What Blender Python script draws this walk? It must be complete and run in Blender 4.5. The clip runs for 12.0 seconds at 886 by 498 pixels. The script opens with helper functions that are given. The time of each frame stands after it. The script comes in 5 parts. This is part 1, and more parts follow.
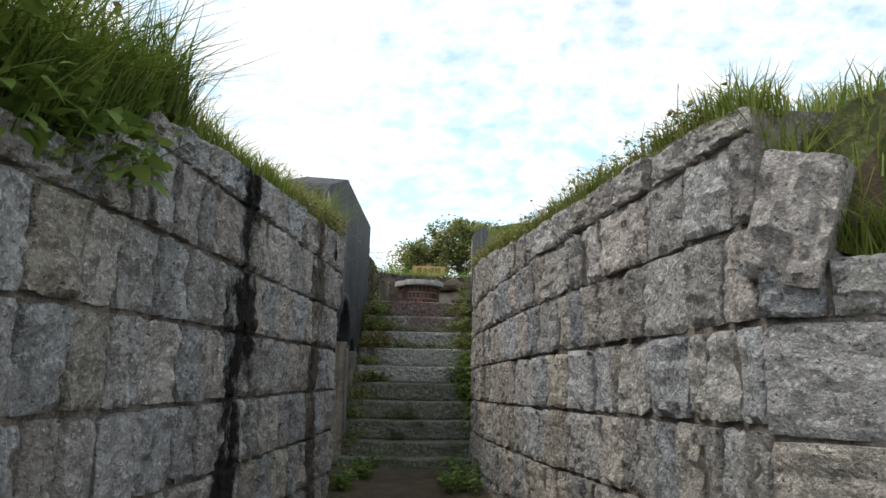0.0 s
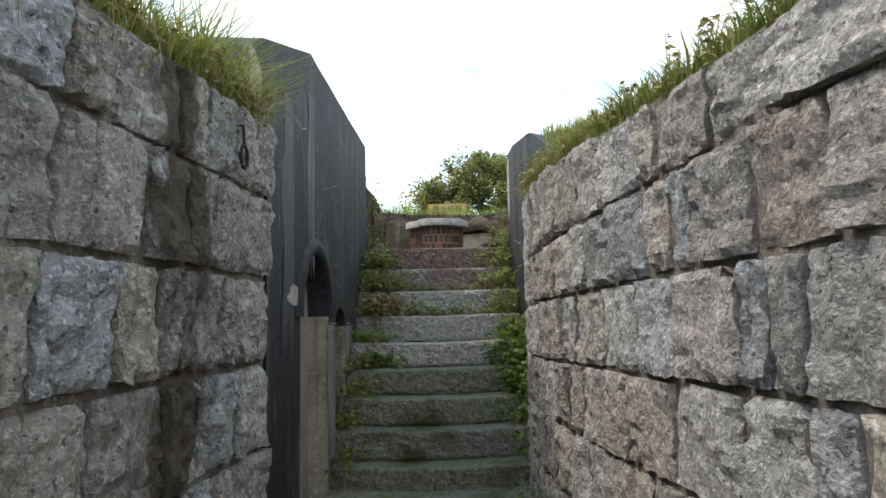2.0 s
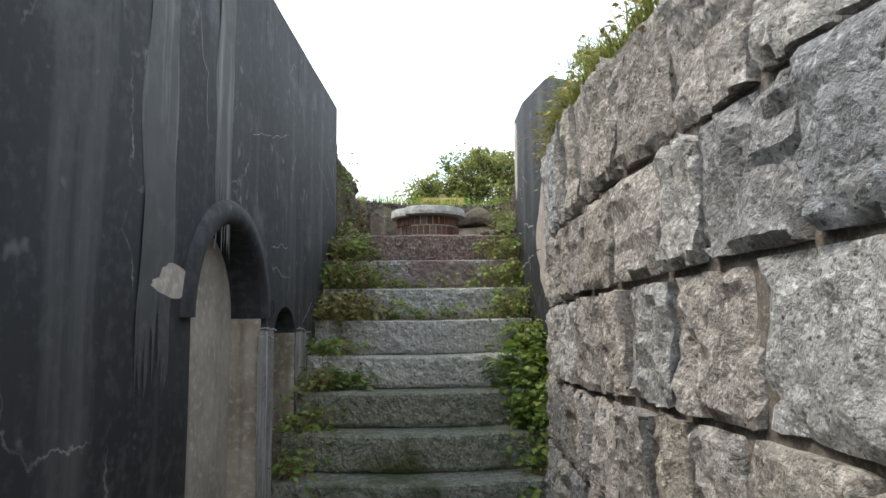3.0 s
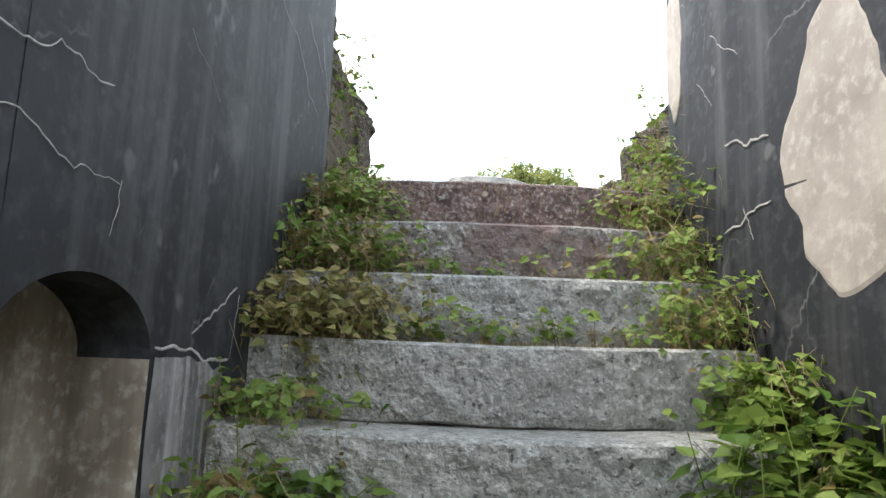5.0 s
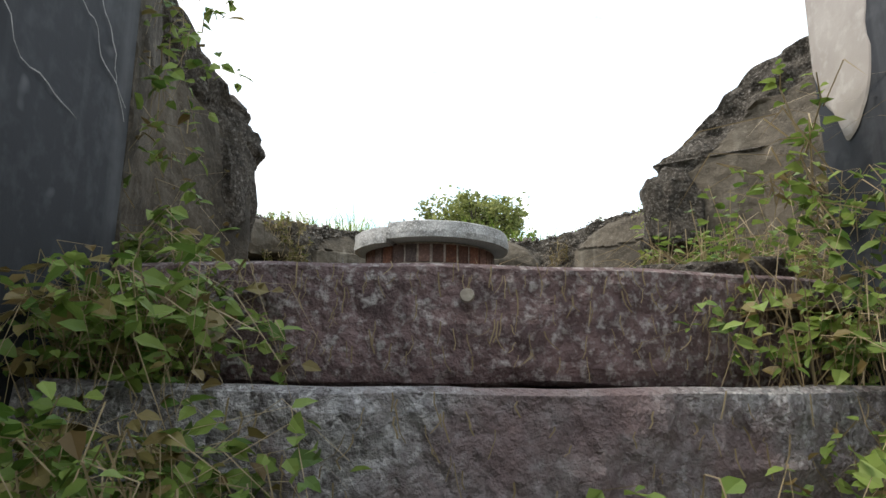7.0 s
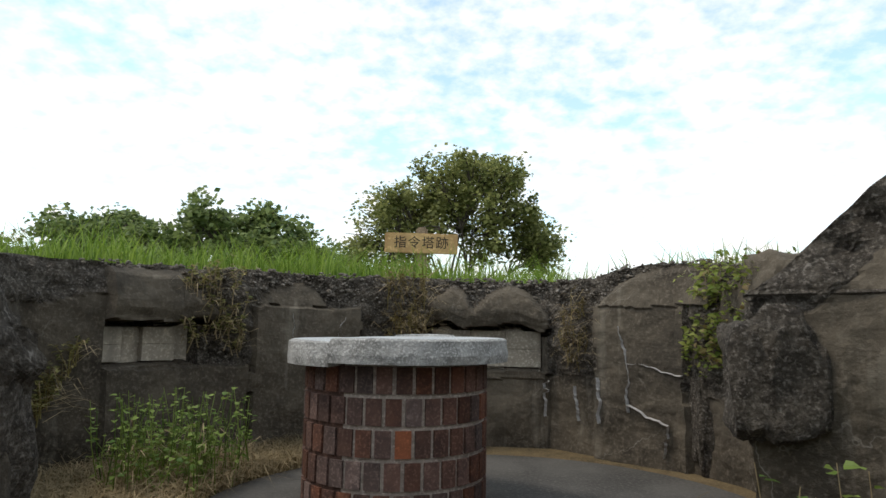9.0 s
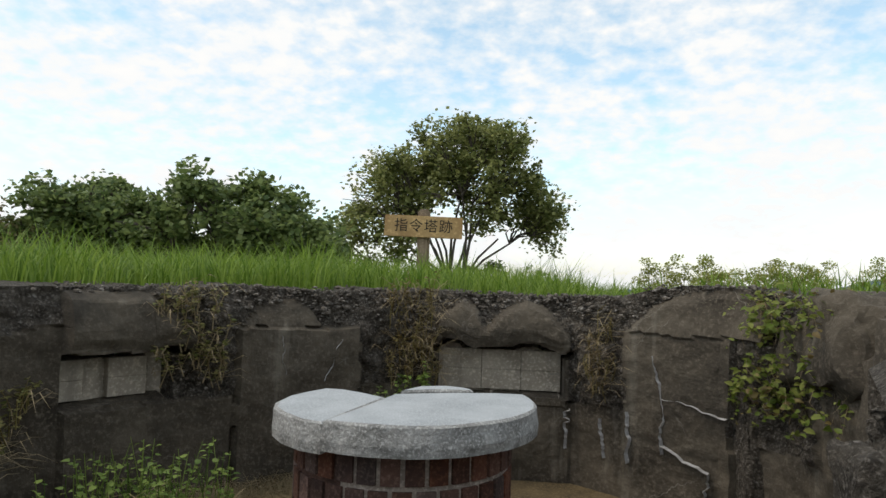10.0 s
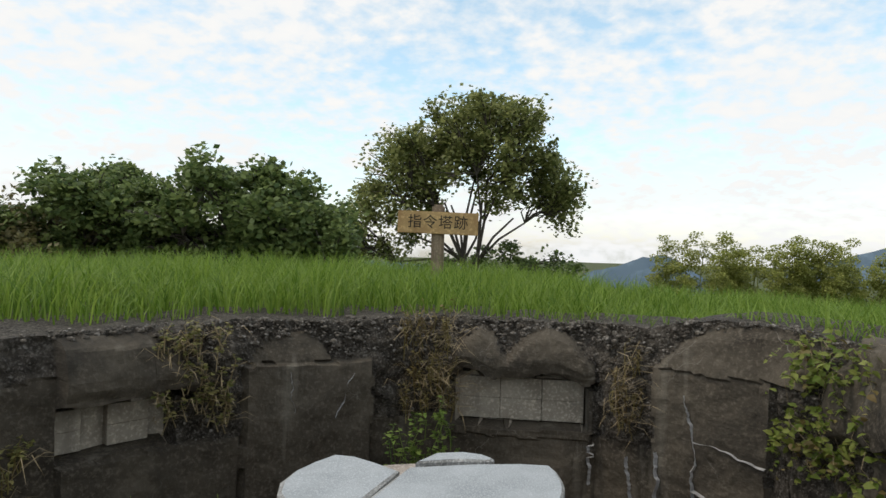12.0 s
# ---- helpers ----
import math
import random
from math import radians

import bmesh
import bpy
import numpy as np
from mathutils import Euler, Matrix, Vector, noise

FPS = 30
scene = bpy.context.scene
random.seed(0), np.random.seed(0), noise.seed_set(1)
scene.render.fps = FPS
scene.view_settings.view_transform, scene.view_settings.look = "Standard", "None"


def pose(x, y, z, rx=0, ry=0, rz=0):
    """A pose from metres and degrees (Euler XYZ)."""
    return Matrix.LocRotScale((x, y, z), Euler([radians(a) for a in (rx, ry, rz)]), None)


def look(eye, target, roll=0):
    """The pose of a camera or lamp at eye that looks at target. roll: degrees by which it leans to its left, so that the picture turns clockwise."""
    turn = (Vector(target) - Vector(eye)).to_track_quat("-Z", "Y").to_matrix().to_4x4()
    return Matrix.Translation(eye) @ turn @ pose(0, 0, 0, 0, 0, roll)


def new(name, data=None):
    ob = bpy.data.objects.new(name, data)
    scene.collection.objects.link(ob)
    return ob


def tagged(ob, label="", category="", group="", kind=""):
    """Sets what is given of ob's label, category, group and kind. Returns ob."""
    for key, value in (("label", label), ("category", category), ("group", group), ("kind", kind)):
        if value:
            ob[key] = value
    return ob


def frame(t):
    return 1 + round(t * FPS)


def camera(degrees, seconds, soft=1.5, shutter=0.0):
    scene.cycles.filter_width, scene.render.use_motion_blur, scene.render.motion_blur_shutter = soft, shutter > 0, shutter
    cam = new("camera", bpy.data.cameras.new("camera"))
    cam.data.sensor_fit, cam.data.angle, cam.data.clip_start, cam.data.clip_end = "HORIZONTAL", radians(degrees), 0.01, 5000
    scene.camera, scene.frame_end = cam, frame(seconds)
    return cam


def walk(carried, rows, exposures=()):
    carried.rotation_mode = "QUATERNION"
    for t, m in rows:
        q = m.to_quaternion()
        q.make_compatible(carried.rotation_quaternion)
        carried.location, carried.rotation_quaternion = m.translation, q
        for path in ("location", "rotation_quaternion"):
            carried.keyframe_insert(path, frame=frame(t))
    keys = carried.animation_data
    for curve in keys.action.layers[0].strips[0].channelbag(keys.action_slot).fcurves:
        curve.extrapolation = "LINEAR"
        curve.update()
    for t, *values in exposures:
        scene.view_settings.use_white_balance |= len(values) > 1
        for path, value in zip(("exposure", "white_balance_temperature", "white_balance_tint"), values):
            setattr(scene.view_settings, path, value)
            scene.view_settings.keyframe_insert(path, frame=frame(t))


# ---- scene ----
cam = camera(67.3, 12.0)
PATH = [
    (0, (0.953, -0.244, 1.158), (0.784, 1.714, 1.526), 1.5),
    (0.5, (0.882, 0.345, 1.403), (0.551, 2.305, 1.63), -0.8),
    (1, (0.853, 1.008, 1.457), (0.526, 2.971, 1.655), -0.9),
    (1.5, (0.756, 1.726, 1.463), (0.505, 3.701, 1.653), -0.3),
    (2, (0.626, 2.468, 1.471), (0.403, 4.445, 1.67), -1.1),
    (2.5, (0.546, 3.214, 1.477), (0.351, 5.195, 1.667), -3.5),
    (2.7, (0.553, 3.501, 1.451), (0.346, 5.478, 1.671), -2.2),
    (4.3, (0.187, 5.763, 1.494), (-0.047, 7.737, 1.712), 1.8),
    (4.5, (0.154, 6.018, 1.447), (-0.116, 7.987, 1.672), 1.8),
    (5, (-0.01, 6.578, 1.424), (-0.302, 8.529, 1.75), 2.2),
    (5.5, (-0.106, 6.984, 1.463), (-0.28, 8.946, 1.811), 3.2),
    (6, (-0.152, 7.434, 1.582), (-0.297, 9.385, 1.996), 1.9),
    (6.5, (-0.232, 7.812, 1.757), (-0.38, 9.755, 2.208), 0.8),
    (7, (-0.216, 8.05, 1.938), (-0.335, 10.004, 2.346), 0.5),
    (7.3, (-0.203, 8.204, 2.083), (-0.322, 10.173, 2.413), -0.3),
    (7.5, (-0.233, 8.324, 2.177), (-0.35, 10.298, 2.479), -0.1),
    (7.6, (-0.229, 8.367, 2.23), (-0.349, 10.341, 2.527), 0.1),
    (8.5, (-0.195, 8.80, 2.67), (-0.316, 10.778, 2.93), 0.9),
    (9.3, (-0.18, 9.25, 2.945), (-0.285, 11.24, 3.107), 1.2),
    (9.5, (-0.229, 9.353, 2.997), (-0.322, 11.347, 3.111), 1.2),
    (10, (-0.29, 9.544, 3.214), (-0.392, 11.539, 3.305), 1.7),
    (10.5, (-0.29, 9.7, 3.407), (-0.388, 11.697, 3.465), 1.2),
    (11, (-0.322, 9.735, 3.526), (-0.415, 11.732, 3.575), 1.7),
    (11.5, (-0.363, 9.761, 3.521), (-0.463, 11.759, 3.529), 1.9),
    (12, (-0.323, 9.756, 3.53), (-0.464, 11.751, 3.524), 1.5),
]
EXPOSURES = [(0.0, 0.25), (1.5, 0.65), (2.5, 0.85), (4.5, 1.75), (5.5, 1.72), (6.5, 1.2), (7.2, 0.85), (7.7, 0.7), (9.3, 0.0), (10.5, -0.2), (12.0, -0.22)]
walk(cam, [(t, look(eye, target, roll)) for t, eye, target, roll in PATH], EXPOSURES)

# ---- light ----
world = bpy.data.worlds.new("world")
scene.world = world
world.use_nodes = True
SUN_ELEV, SUN_ROT = 48, 250


def build_sky():
    nt = world.node_tree
    nt.nodes.clear()
    N, Lk = nt.nodes.new, nt.links.new
    sky = N("ShaderNodeTexSky")
    sky.sky_type, sky.sun_disc = "NISHITA", False
    sky.sun_elevation, sky.sun_rotation = radians(SUN_ELEV), radians(SUN_ROT)
    gain = N("ShaderNodeVectorMath")
    gain.operation = "SCALE"
    gain.inputs["Scale"].default_value = 0.15
    Lk(sky.outputs[0], gain.inputs[0])
    clear = N("ShaderNodeHueSaturation")
    clear.inputs["Hue"].default_value, clear.inputs["Saturation"].default_value, clear.inputs["Value"].default_value = 0.475, 0.9, 1.6
    Lk(gain.outputs[0], clear.inputs["Color"])
    tc = N("ShaderNodeTexCoord")
    # cloud layer: the direction is laid onto a flat deck overhead
    sep = N("ShaderNodeSeparateXYZ")
    Lk(tc.outputs["Generated"], sep.inputs[0])
    up = N("ShaderNodeMath")
    up.operation = "MAXIMUM"
    up.inputs[1].default_value = 0.0
    Lk(sep.outputs["Z"], up.inputs[0])
    add = N("ShaderNodeMath")
    add.inputs[1].default_value = 0.34
    Lk(up.outputs[0], add.inputs[0])
    inv = N("ShaderNodeMath")
    inv.operation = "DIVIDE"
    inv.inputs[0].default_value = 1.0
    Lk(add.outputs[0], inv.inputs[1])
    flat = N("ShaderNodeVectorMath")
    flat.operation = "SCALE"
    Lk(tc.outputs["Generated"], flat.inputs[0])
    Lk(inv.outputs[0], flat.inputs["Scale"])
    big, fine = N("ShaderNodeTexNoise"), N("ShaderNodeTexNoise")
    for node, sc, det, ro in ((big, 1.9, 3, 0.5), (fine, 17.0, 5, 0.55)):
        node.inputs["Scale"].default_value = sc
        node.inputs["Detail"].default_value = det
        node.inputs["Roughness"].default_value = ro
        Lk(flat.outputs[0], node.inputs["Vector"])
    mixn = N("ShaderNodeMix")
    mixn.inputs[0].default_value = 0.5
    Lk(big.outputs[0], mixn.inputs[2])
    Lk(fine.outputs[0], mixn.inputs[3])
    ramp = N("ShaderNodeValToRGB")
    ramp.color_ramp.elements[0].position, ramp.color_ramp.elements[1].position = 0.38, 0.575
    ramp.color_ramp.elements[0].color = (0.13, 0.13, 0.13, 1)
    Lk(mixn.outputs[0], ramp.inputs[0])
    shade = N("ShaderNodeValToRGB")
    shade.color_ramp.elements[0].position, shade.color_ramp.elements[1].position = 0.3, 0.72
    shade.color_ramp.elements[0].color = (0.91, 0.945, 0.97, 1)
    shade.color_ramp.elements[1].color = (1.0, 0.99, 0.97, 1)
    Lk(fine.outputs[0], shade.inputs[0])
    mix = N("ShaderNodeMix")
    mix.data_type = "RGBA"
    Lk(ramp.outputs[0], mix.inputs[0])
    Lk(clear.outputs[0], mix.inputs[6])
    Lk(shade.outputs[0], mix.inputs[7])
    bg = N("ShaderNodeBackground")
    bg.inputs["Strength"].default_value = 1.12
    Lk(mix.outputs[2], bg.inputs["Color"])
    out = N("ShaderNodeOutputWorld")
    Lk(bg.outputs[0], out.inputs[0])


build_sky()
sun_data = bpy.data.lights.new("sun", "SUN")
sun_data.energy, sun_data.angle, sun_data.color = 1.5, radians(14), (1.0, 0.91, 0.77)
sun = new("sun", sun_data)
sun.matrix_world = look((-12, 6, 20), (0, 8, 0))


# ---- materials ----
def shader(name, base, rough=0.85, dark=None, light=None, scale=6.0, fine=60.0, bump=0.35, depth=0.01, metal=0.0, spots=None,
           streak=None, moss=None, vary=0.0, spec=0.3, contrast=0.5, tints=None, stains=(), veins=None):
    """Procedural surface: base, two scales of tone, optional specks, vertical streaks, moss patches and tone per object."""
    m = bpy.data.materials.new(name)
    m.use_nodes = True
    nt = m.node_tree
    N, Lk = nt.nodes.new, nt.links.new
    bsdf = nt.nodes["Principled BSDF"]
    bsdf.inputs["Roughness"].default_value = rough
    bsdf.inputs["Metallic"].default_value = metal
    bsdf.inputs["Specular IOR Level"].default_value = spec
    geo = N("ShaderNodeNewGeometry")
    info = N("ShaderNodeObjectInfo")

    def noise_node(sc, det=4, ro=0.6, stretch=None):
        t = N("ShaderNodeTexNoise")
        t.inputs["Scale"].default_value, t.inputs["Detail"].default_value, t.inputs["Roughness"].default_value = sc, det, ro
        if stretch:
            mp = N("ShaderNodeMapping")
            mp.inputs["Scale"].default_value = stretch
            Lk(geo.outputs["Position"], mp.inputs["Vector"])
            Lk(mp.outputs[0], t.inputs["Vector"])
        else:
            Lk(geo.outputs["Position"], t.inputs["Vector"])
        return t

    def ramp_node(src, a, b):
        r = N("ShaderNodeMapRange")
        r.inputs["From Min"].default_value, r.inputs["From Max"].default_value = a, b
        Lk(src, r.inputs["Value"])
        return r.outputs[0]

    def blend(fac, a, colour):
        x = N("ShaderNodeMix")
        x.data_type = "RGBA"
        Lk(fac, x.inputs[0])
        if isinstance(a, tuple):
            x.inputs[6].default_value = (*a, 1)
        else:
            Lk(a, x.inputs[6])
        x.inputs[7].default_value = (*colour, 1)
        return x.outputs[2]

    col = base
    n1, n2 = noise_node(scale), noise_node(fine, 3)
    h = 0.5 - contrast * 0.3
    col = blend(ramp_node(n1.outputs[0], h, 1 - h), col, dark or tuple(c * 0.6 for c in base))
    col = blend(ramp_node(n2.outputs[0], 0.5, 0.70), col, light or tuple(min(1, c * 1.45) for c in base))
    if spots:
        colour, sc, lo = spots
        col = blend(ramp_node(noise_node(sc, 2).outputs[0], lo, lo + 0.08), col, colour)
    if streak:
        colour, sc, lo, hi = streak
        col = blend(ramp_node(noise_node(1.0, 5, 0.6, (sc, sc, sc * 0.07)).outputs[0], lo, hi), col, colour)
    if moss:
        colour, sc, lo = moss
        col = blend(ramp_node(noise_node(sc, 6, 0.65).outputs[0], lo, lo + 0.16), col, colour)
    if vary:
        hs = N("ShaderNodeHueSaturation")
        vr = N("ShaderNodeMapRange")
        vr.inputs["To Min"].default_value, vr.inputs["To Max"].default_value = 1 - vary, 1 + vary
        Lk(info.outputs["Random"], vr.inputs["Value"])
        Lk(vr.outputs[0], hs.inputs["Value"])
        vs = N("ShaderNodeMapRange")
        vs.inputs["To Min"].default_value, vs.inputs["To Max"].default_value = 0.6, 1.3
        mul = N("ShaderNodeMath")
        mul.operation = "MULTIPLY"
        mul.inputs[1].default_value = 7.31
        fr = N("ShaderNodeMath")
        fr.operation = "FRACT"
        Lk(info.outputs["Random"], mul.inputs[0])
        Lk(mul.outputs[0], fr.inputs[0])
        Lk(fr.outputs[0], vs.inputs["Value"])
        Lk(vs.outputs[0], hs.inputs["Saturation"])
        Lk(col, hs.inputs["Color"])
        col = hs.outputs[0]
    if tints:
        pick = N("ShaderNodeMath")
        pick.operation = "MULTIPLY"
        pick.inputs[1].default_value = 13.7
        cell = N("ShaderNodeMath")
        cell.operation = "FRACT"
        Lk(info.outputs["Random"], pick.inputs[0])
        Lk(pick.outputs[0], cell.inputs[0])
        cr = N("ShaderNodeValToRGB")
        while len(cr.color_ramp.elements) < len(tints):
            cr.color_ramp.elements.new(0.5)
        for k, c in enumerate(tints):
            cr.color_ramp.elements[k].position, cr.color_ramp.elements[k].color = k / (len(tints) - 1), (*c, 1)
        Lk(cell.outputs[0], cr.inputs[0])
        mt = N("ShaderNodeMix")
        mt.data_type, mt.blend_type = "RGBA", "MULTIPLY"
        mt.inputs[0].default_value = 1.0
        Lk(col, mt.inputs[6])
        Lk(cr.outputs[0], mt.inputs[7])
        col = mt.outputs[2]
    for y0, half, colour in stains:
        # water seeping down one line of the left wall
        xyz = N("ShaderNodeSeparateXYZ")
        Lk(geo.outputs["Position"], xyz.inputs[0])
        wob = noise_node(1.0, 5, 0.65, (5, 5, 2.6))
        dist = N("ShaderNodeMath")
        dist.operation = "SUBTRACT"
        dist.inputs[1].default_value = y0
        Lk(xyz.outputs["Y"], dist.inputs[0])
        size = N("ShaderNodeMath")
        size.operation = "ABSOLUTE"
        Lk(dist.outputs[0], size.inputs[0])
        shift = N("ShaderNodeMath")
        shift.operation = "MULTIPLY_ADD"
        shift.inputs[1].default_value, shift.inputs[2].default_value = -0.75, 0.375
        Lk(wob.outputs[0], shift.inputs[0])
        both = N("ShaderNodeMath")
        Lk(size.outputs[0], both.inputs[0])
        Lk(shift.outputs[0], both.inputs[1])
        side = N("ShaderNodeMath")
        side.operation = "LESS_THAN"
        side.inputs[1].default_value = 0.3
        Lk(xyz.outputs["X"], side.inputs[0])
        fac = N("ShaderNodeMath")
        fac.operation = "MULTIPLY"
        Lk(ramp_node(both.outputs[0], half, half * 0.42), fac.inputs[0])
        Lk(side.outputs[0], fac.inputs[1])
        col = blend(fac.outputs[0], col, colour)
    if veins:
        colour, sc, width = veins
        warp = noise_node(5.0, 4, 0.6)
        vm = N("ShaderNodeVectorMath")
        vm.operation = "MULTIPLY_ADD"
        vm.inputs[1].default_value = (0.22, 0.22, 0.22)
        Lk(warp.outputs["Color"], vm.inputs[0])
        Lk(geo.outputs["Position"], vm.inputs[2])
        vo = N("ShaderNodeTexVoronoi")
        vo.feature = "DISTANCE_TO_EDGE"
        vo.inputs["Scale"].default_value = sc
        Lk(vm.outputs[0], vo.inputs["Vector"])
        fac = N("ShaderNodeMath")
        fac.operation = "MULTIPLY"
        Lk(ramp_node(vo.outputs["Distance"], width, 0.0), fac.inputs[0])
        Lk(ramp_node(noise_node(1.6, 4, 0.6).outputs[0], 0.52, 0.70), fac.inputs[1])
        col = blend(fac.outputs[0], col, colour)
    Lk(col, bsdf.inputs["Base Color"])
    bp = N("ShaderNodeBump")
    bp.inputs["Strength"].default_value, bp.inputs["Distance"].default_value = bump, depth
    hm = N("ShaderNodeMath")
    Lk(n1.outputs[0], hm.inputs[0])
    n3 = noise_node(fine * 0.45, 6, 0.7)
    Lk(n3.outputs[0], hm.inputs[1])
    Lk(hm.outputs[0], bp.inputs["Height"])
    Lk(bp.outputs[0], bsdf.inputs["Normal"])
    return m


def leaf_shader(name, a, b, trans=0.35, rough=0.5):
    """Leaves and blades: tone by island, light passing through."""
    m = bpy.data.materials.new(name)
    m.use_nodes = True
    nt = m.node_tree
    N, Lk = nt.nodes.new, nt.links.new
    geo = N("ShaderNodeNewGeometry")
    mix = N("ShaderNodeMix")
    mix.data_type = "RGBA"
    mix.inputs[6].default_value, mix.inputs[7].default_value = (*a, 1), (*b, 1)
    Lk(geo.outputs["Random Per Island"], mix.inputs[0])
    bsdf = nt.nodes["Principled BSDF"]
    bsdf.inputs["Roughness"].default_value = rough
    bsdf.inputs["Specular IOR Level"].default_value = 0.25
    Lk(mix.outputs[2], bsdf.inputs["Base Color"])
    tr = N("ShaderNodeBsdfTranslucent")
    Lk(mix.outputs[2], tr.inputs["Color"])
    ms = N("ShaderNodeMixShader")
    ms.inputs[0].default_value = trans
    Lk(bsdf.outputs[0], ms.inputs[1])
    Lk(tr.outputs[0], ms.inputs[2])
    Lk(ms.outputs[0], nt.nodes["Material Output"].inputs[0])
    return m


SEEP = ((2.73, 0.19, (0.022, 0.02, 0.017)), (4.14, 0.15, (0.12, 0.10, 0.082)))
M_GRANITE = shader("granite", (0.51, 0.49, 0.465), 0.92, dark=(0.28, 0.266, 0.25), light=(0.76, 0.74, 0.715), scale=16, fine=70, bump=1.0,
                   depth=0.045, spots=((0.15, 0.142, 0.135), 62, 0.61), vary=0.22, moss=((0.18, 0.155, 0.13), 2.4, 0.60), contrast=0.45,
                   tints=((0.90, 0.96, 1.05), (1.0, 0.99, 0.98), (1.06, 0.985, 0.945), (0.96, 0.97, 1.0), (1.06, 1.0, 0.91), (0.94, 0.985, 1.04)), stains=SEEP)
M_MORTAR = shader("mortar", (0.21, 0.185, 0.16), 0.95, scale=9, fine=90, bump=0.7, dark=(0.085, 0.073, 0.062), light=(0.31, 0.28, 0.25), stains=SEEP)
M_STEP = shader("step_granite", (0.60, 0.585, 0.55), 0.9, dark=(0.36, 0.35, 0.325), light=(0.80, 0.785, 0.75), scale=26, fine=70, bump=1.0,
                depth=0.04, spots=((0.20, 0.195, 0.19), 48, 0.61), moss=((0.22, 0.21, 0.15), 2.2, 0.66), vary=0.06)
M_STEP_MOSS = shader("step_granite_mossy", (0.33, 0.33, 0.28), 0.92, dark=(0.17, 0.175, 0.13), light=(0.46, 0.46, 0.40), scale=24, fine=70, bump=1.0,
                     depth=0.04, spots=((0.13, 0.13, 0.10), 48, 0.60), moss=((0.11, 0.12, 0.06), 2.6, 0.5), vary=0.06)
M_STEP_RED = shader("step_granite_red", (0.23, 0.155, 0.148), 0.9, dark=(0.115, 0.078, 0.075), light=(0.44, 0.39, 0.365), scale=17, fine=55, bump=1.0,
                    depth=0.03, spots=((0.40, 0.36, 0.335), 34, 0.63), streak=((0.10, 0.068, 0.064), 14, 0.52, 0.72))
M_STEP_HALF = shader("step_granite_part_red", (0.44, 0.415, 0.40), 0.9, dark=(0.20, 0.18, 0.175), light=(0.70, 0.67, 0.65), scale=22, fine=60, bump=1.0,
                     depth=0.04, spots=((0.13, 0.115, 0.11), 48, 0.60), moss=((0.25, 0.18, 0.175), 1.9, 0.46))
M_BLACK = shader("blackened_render", (0.027, 0.029, 0.034), 0.72, dark=(0.017, 0.018, 0.022), light=(0.043, 0.045, 0.050), scale=1.5, fine=22, bump=0.22,
                 depth=0.006, streak=((0.115, 0.116, 0.12), 5, 0.52, 0.84), moss=((0.085, 0.087, 0.093), 2.6, 0.56), veins=((0.32, 0.315, 0.31), 1.9, 0.011), spots=((0.10, 0.10, 0.105), 9, 0.66))
M_WASH = shader("lime_washed_render", (0.25, 0.24, 0.24), 0.85, dark=(0.11, 0.105, 0.105), light=(0.30, 0.29, 0.29), scale=5, fine=40, bump=0.2,
                streak=((0.58, 0.56, 0.56), 13, 0.50, 0.70), moss=((0.07, 0.066, 0.066), 2.4, 0.62))
M_STREAKED = shader("streaked_black_render", (0.075, 0.077, 0.080), 0.72, dark=(0.045, 0.046, 0.05), light=(0.085, 0.086, 0.09), scale=2.0, fine=14, bump=0.15,
                    streak=((0.24, 0.238, 0.232), 11, 0.50, 0.72))
M_PLASTER = shader("bare_plaster", (0.40, 0.36, 0.325), 0.9, scale=4, fine=24, bump=0.25, dark=(0.29, 0.255, 0.225), light=(0.46, 0.42, 0.385), streak=((0.24, 0.205, 0.175), 8, 0.54, 0.76))
M_ALCOVE = shader("alcove_plaster", (0.40, 0.35, 0.285), 0.9, scale=4, fine=30, bump=0.2, dark=(0.22, 0.18, 0.14), light=(0.50, 0.46, 0.40), streak=((0.13, 0.105, 0.08), 9, 0.5, 0.74))
M_CONCRETE = shader("weathered_concrete", (0.112, 0.092, 0.067), 0.92, dark=(0.042, 0.034, 0.025), light=(0.135, 0.113, 0.085), scale=2.6, fine=60, bump=0.6,
                    depth=0.02, streak=((0.22, 0.195, 0.155), 8, 0.57, 0.8), moss=((0.045, 0.038, 0.029), 2.1, 0.54), veins=((0.30, 0.275, 0.235), 2.0, 0.006))
M_RUBBLE = shader("broken_concrete", (0.125, 0.106, 0.084), 0.95, dark=(0.042, 0.034, 0.026), light=(0.25, 0.22, 0.185), scale=24, fine=80, bump=1.0,
                  depth=0.05, spots=((0.29, 0.26, 0.225), 40, 0.66))
M_PALE = shader("pale_masonry", (0.44, 0.385, 0.31), 0.92, dark=(0.28, 0.24, 0.19), scale=5, fine=60, bump=0.3, streak=((0.15, 0.135, 0.115), 6, 0.5, 0.72))
M_FLOOR = shader("court_floor", (0.095, 0.088, 0.079), 0.7, dark=(0.05, 0.046, 0.041), light=(0.13, 0.12, 0.108), scale=3, fine=60, bump=0.3)
M_BRICK = shader("pillar_brick", (0.125, 0.062, 0.045), 0.8, dark=(0.065, 0.035, 0.028), light=(0.20, 0.115, 0.085), scale=14, fine=90, bump=0.3, vary=0.4)
M_ORANGE = shader("orange_brick", (0.30, 0.10, 0.045), 0.8, dark=(0.20, 0.065, 0.03), scale=14, fine=90, bump=0.3)
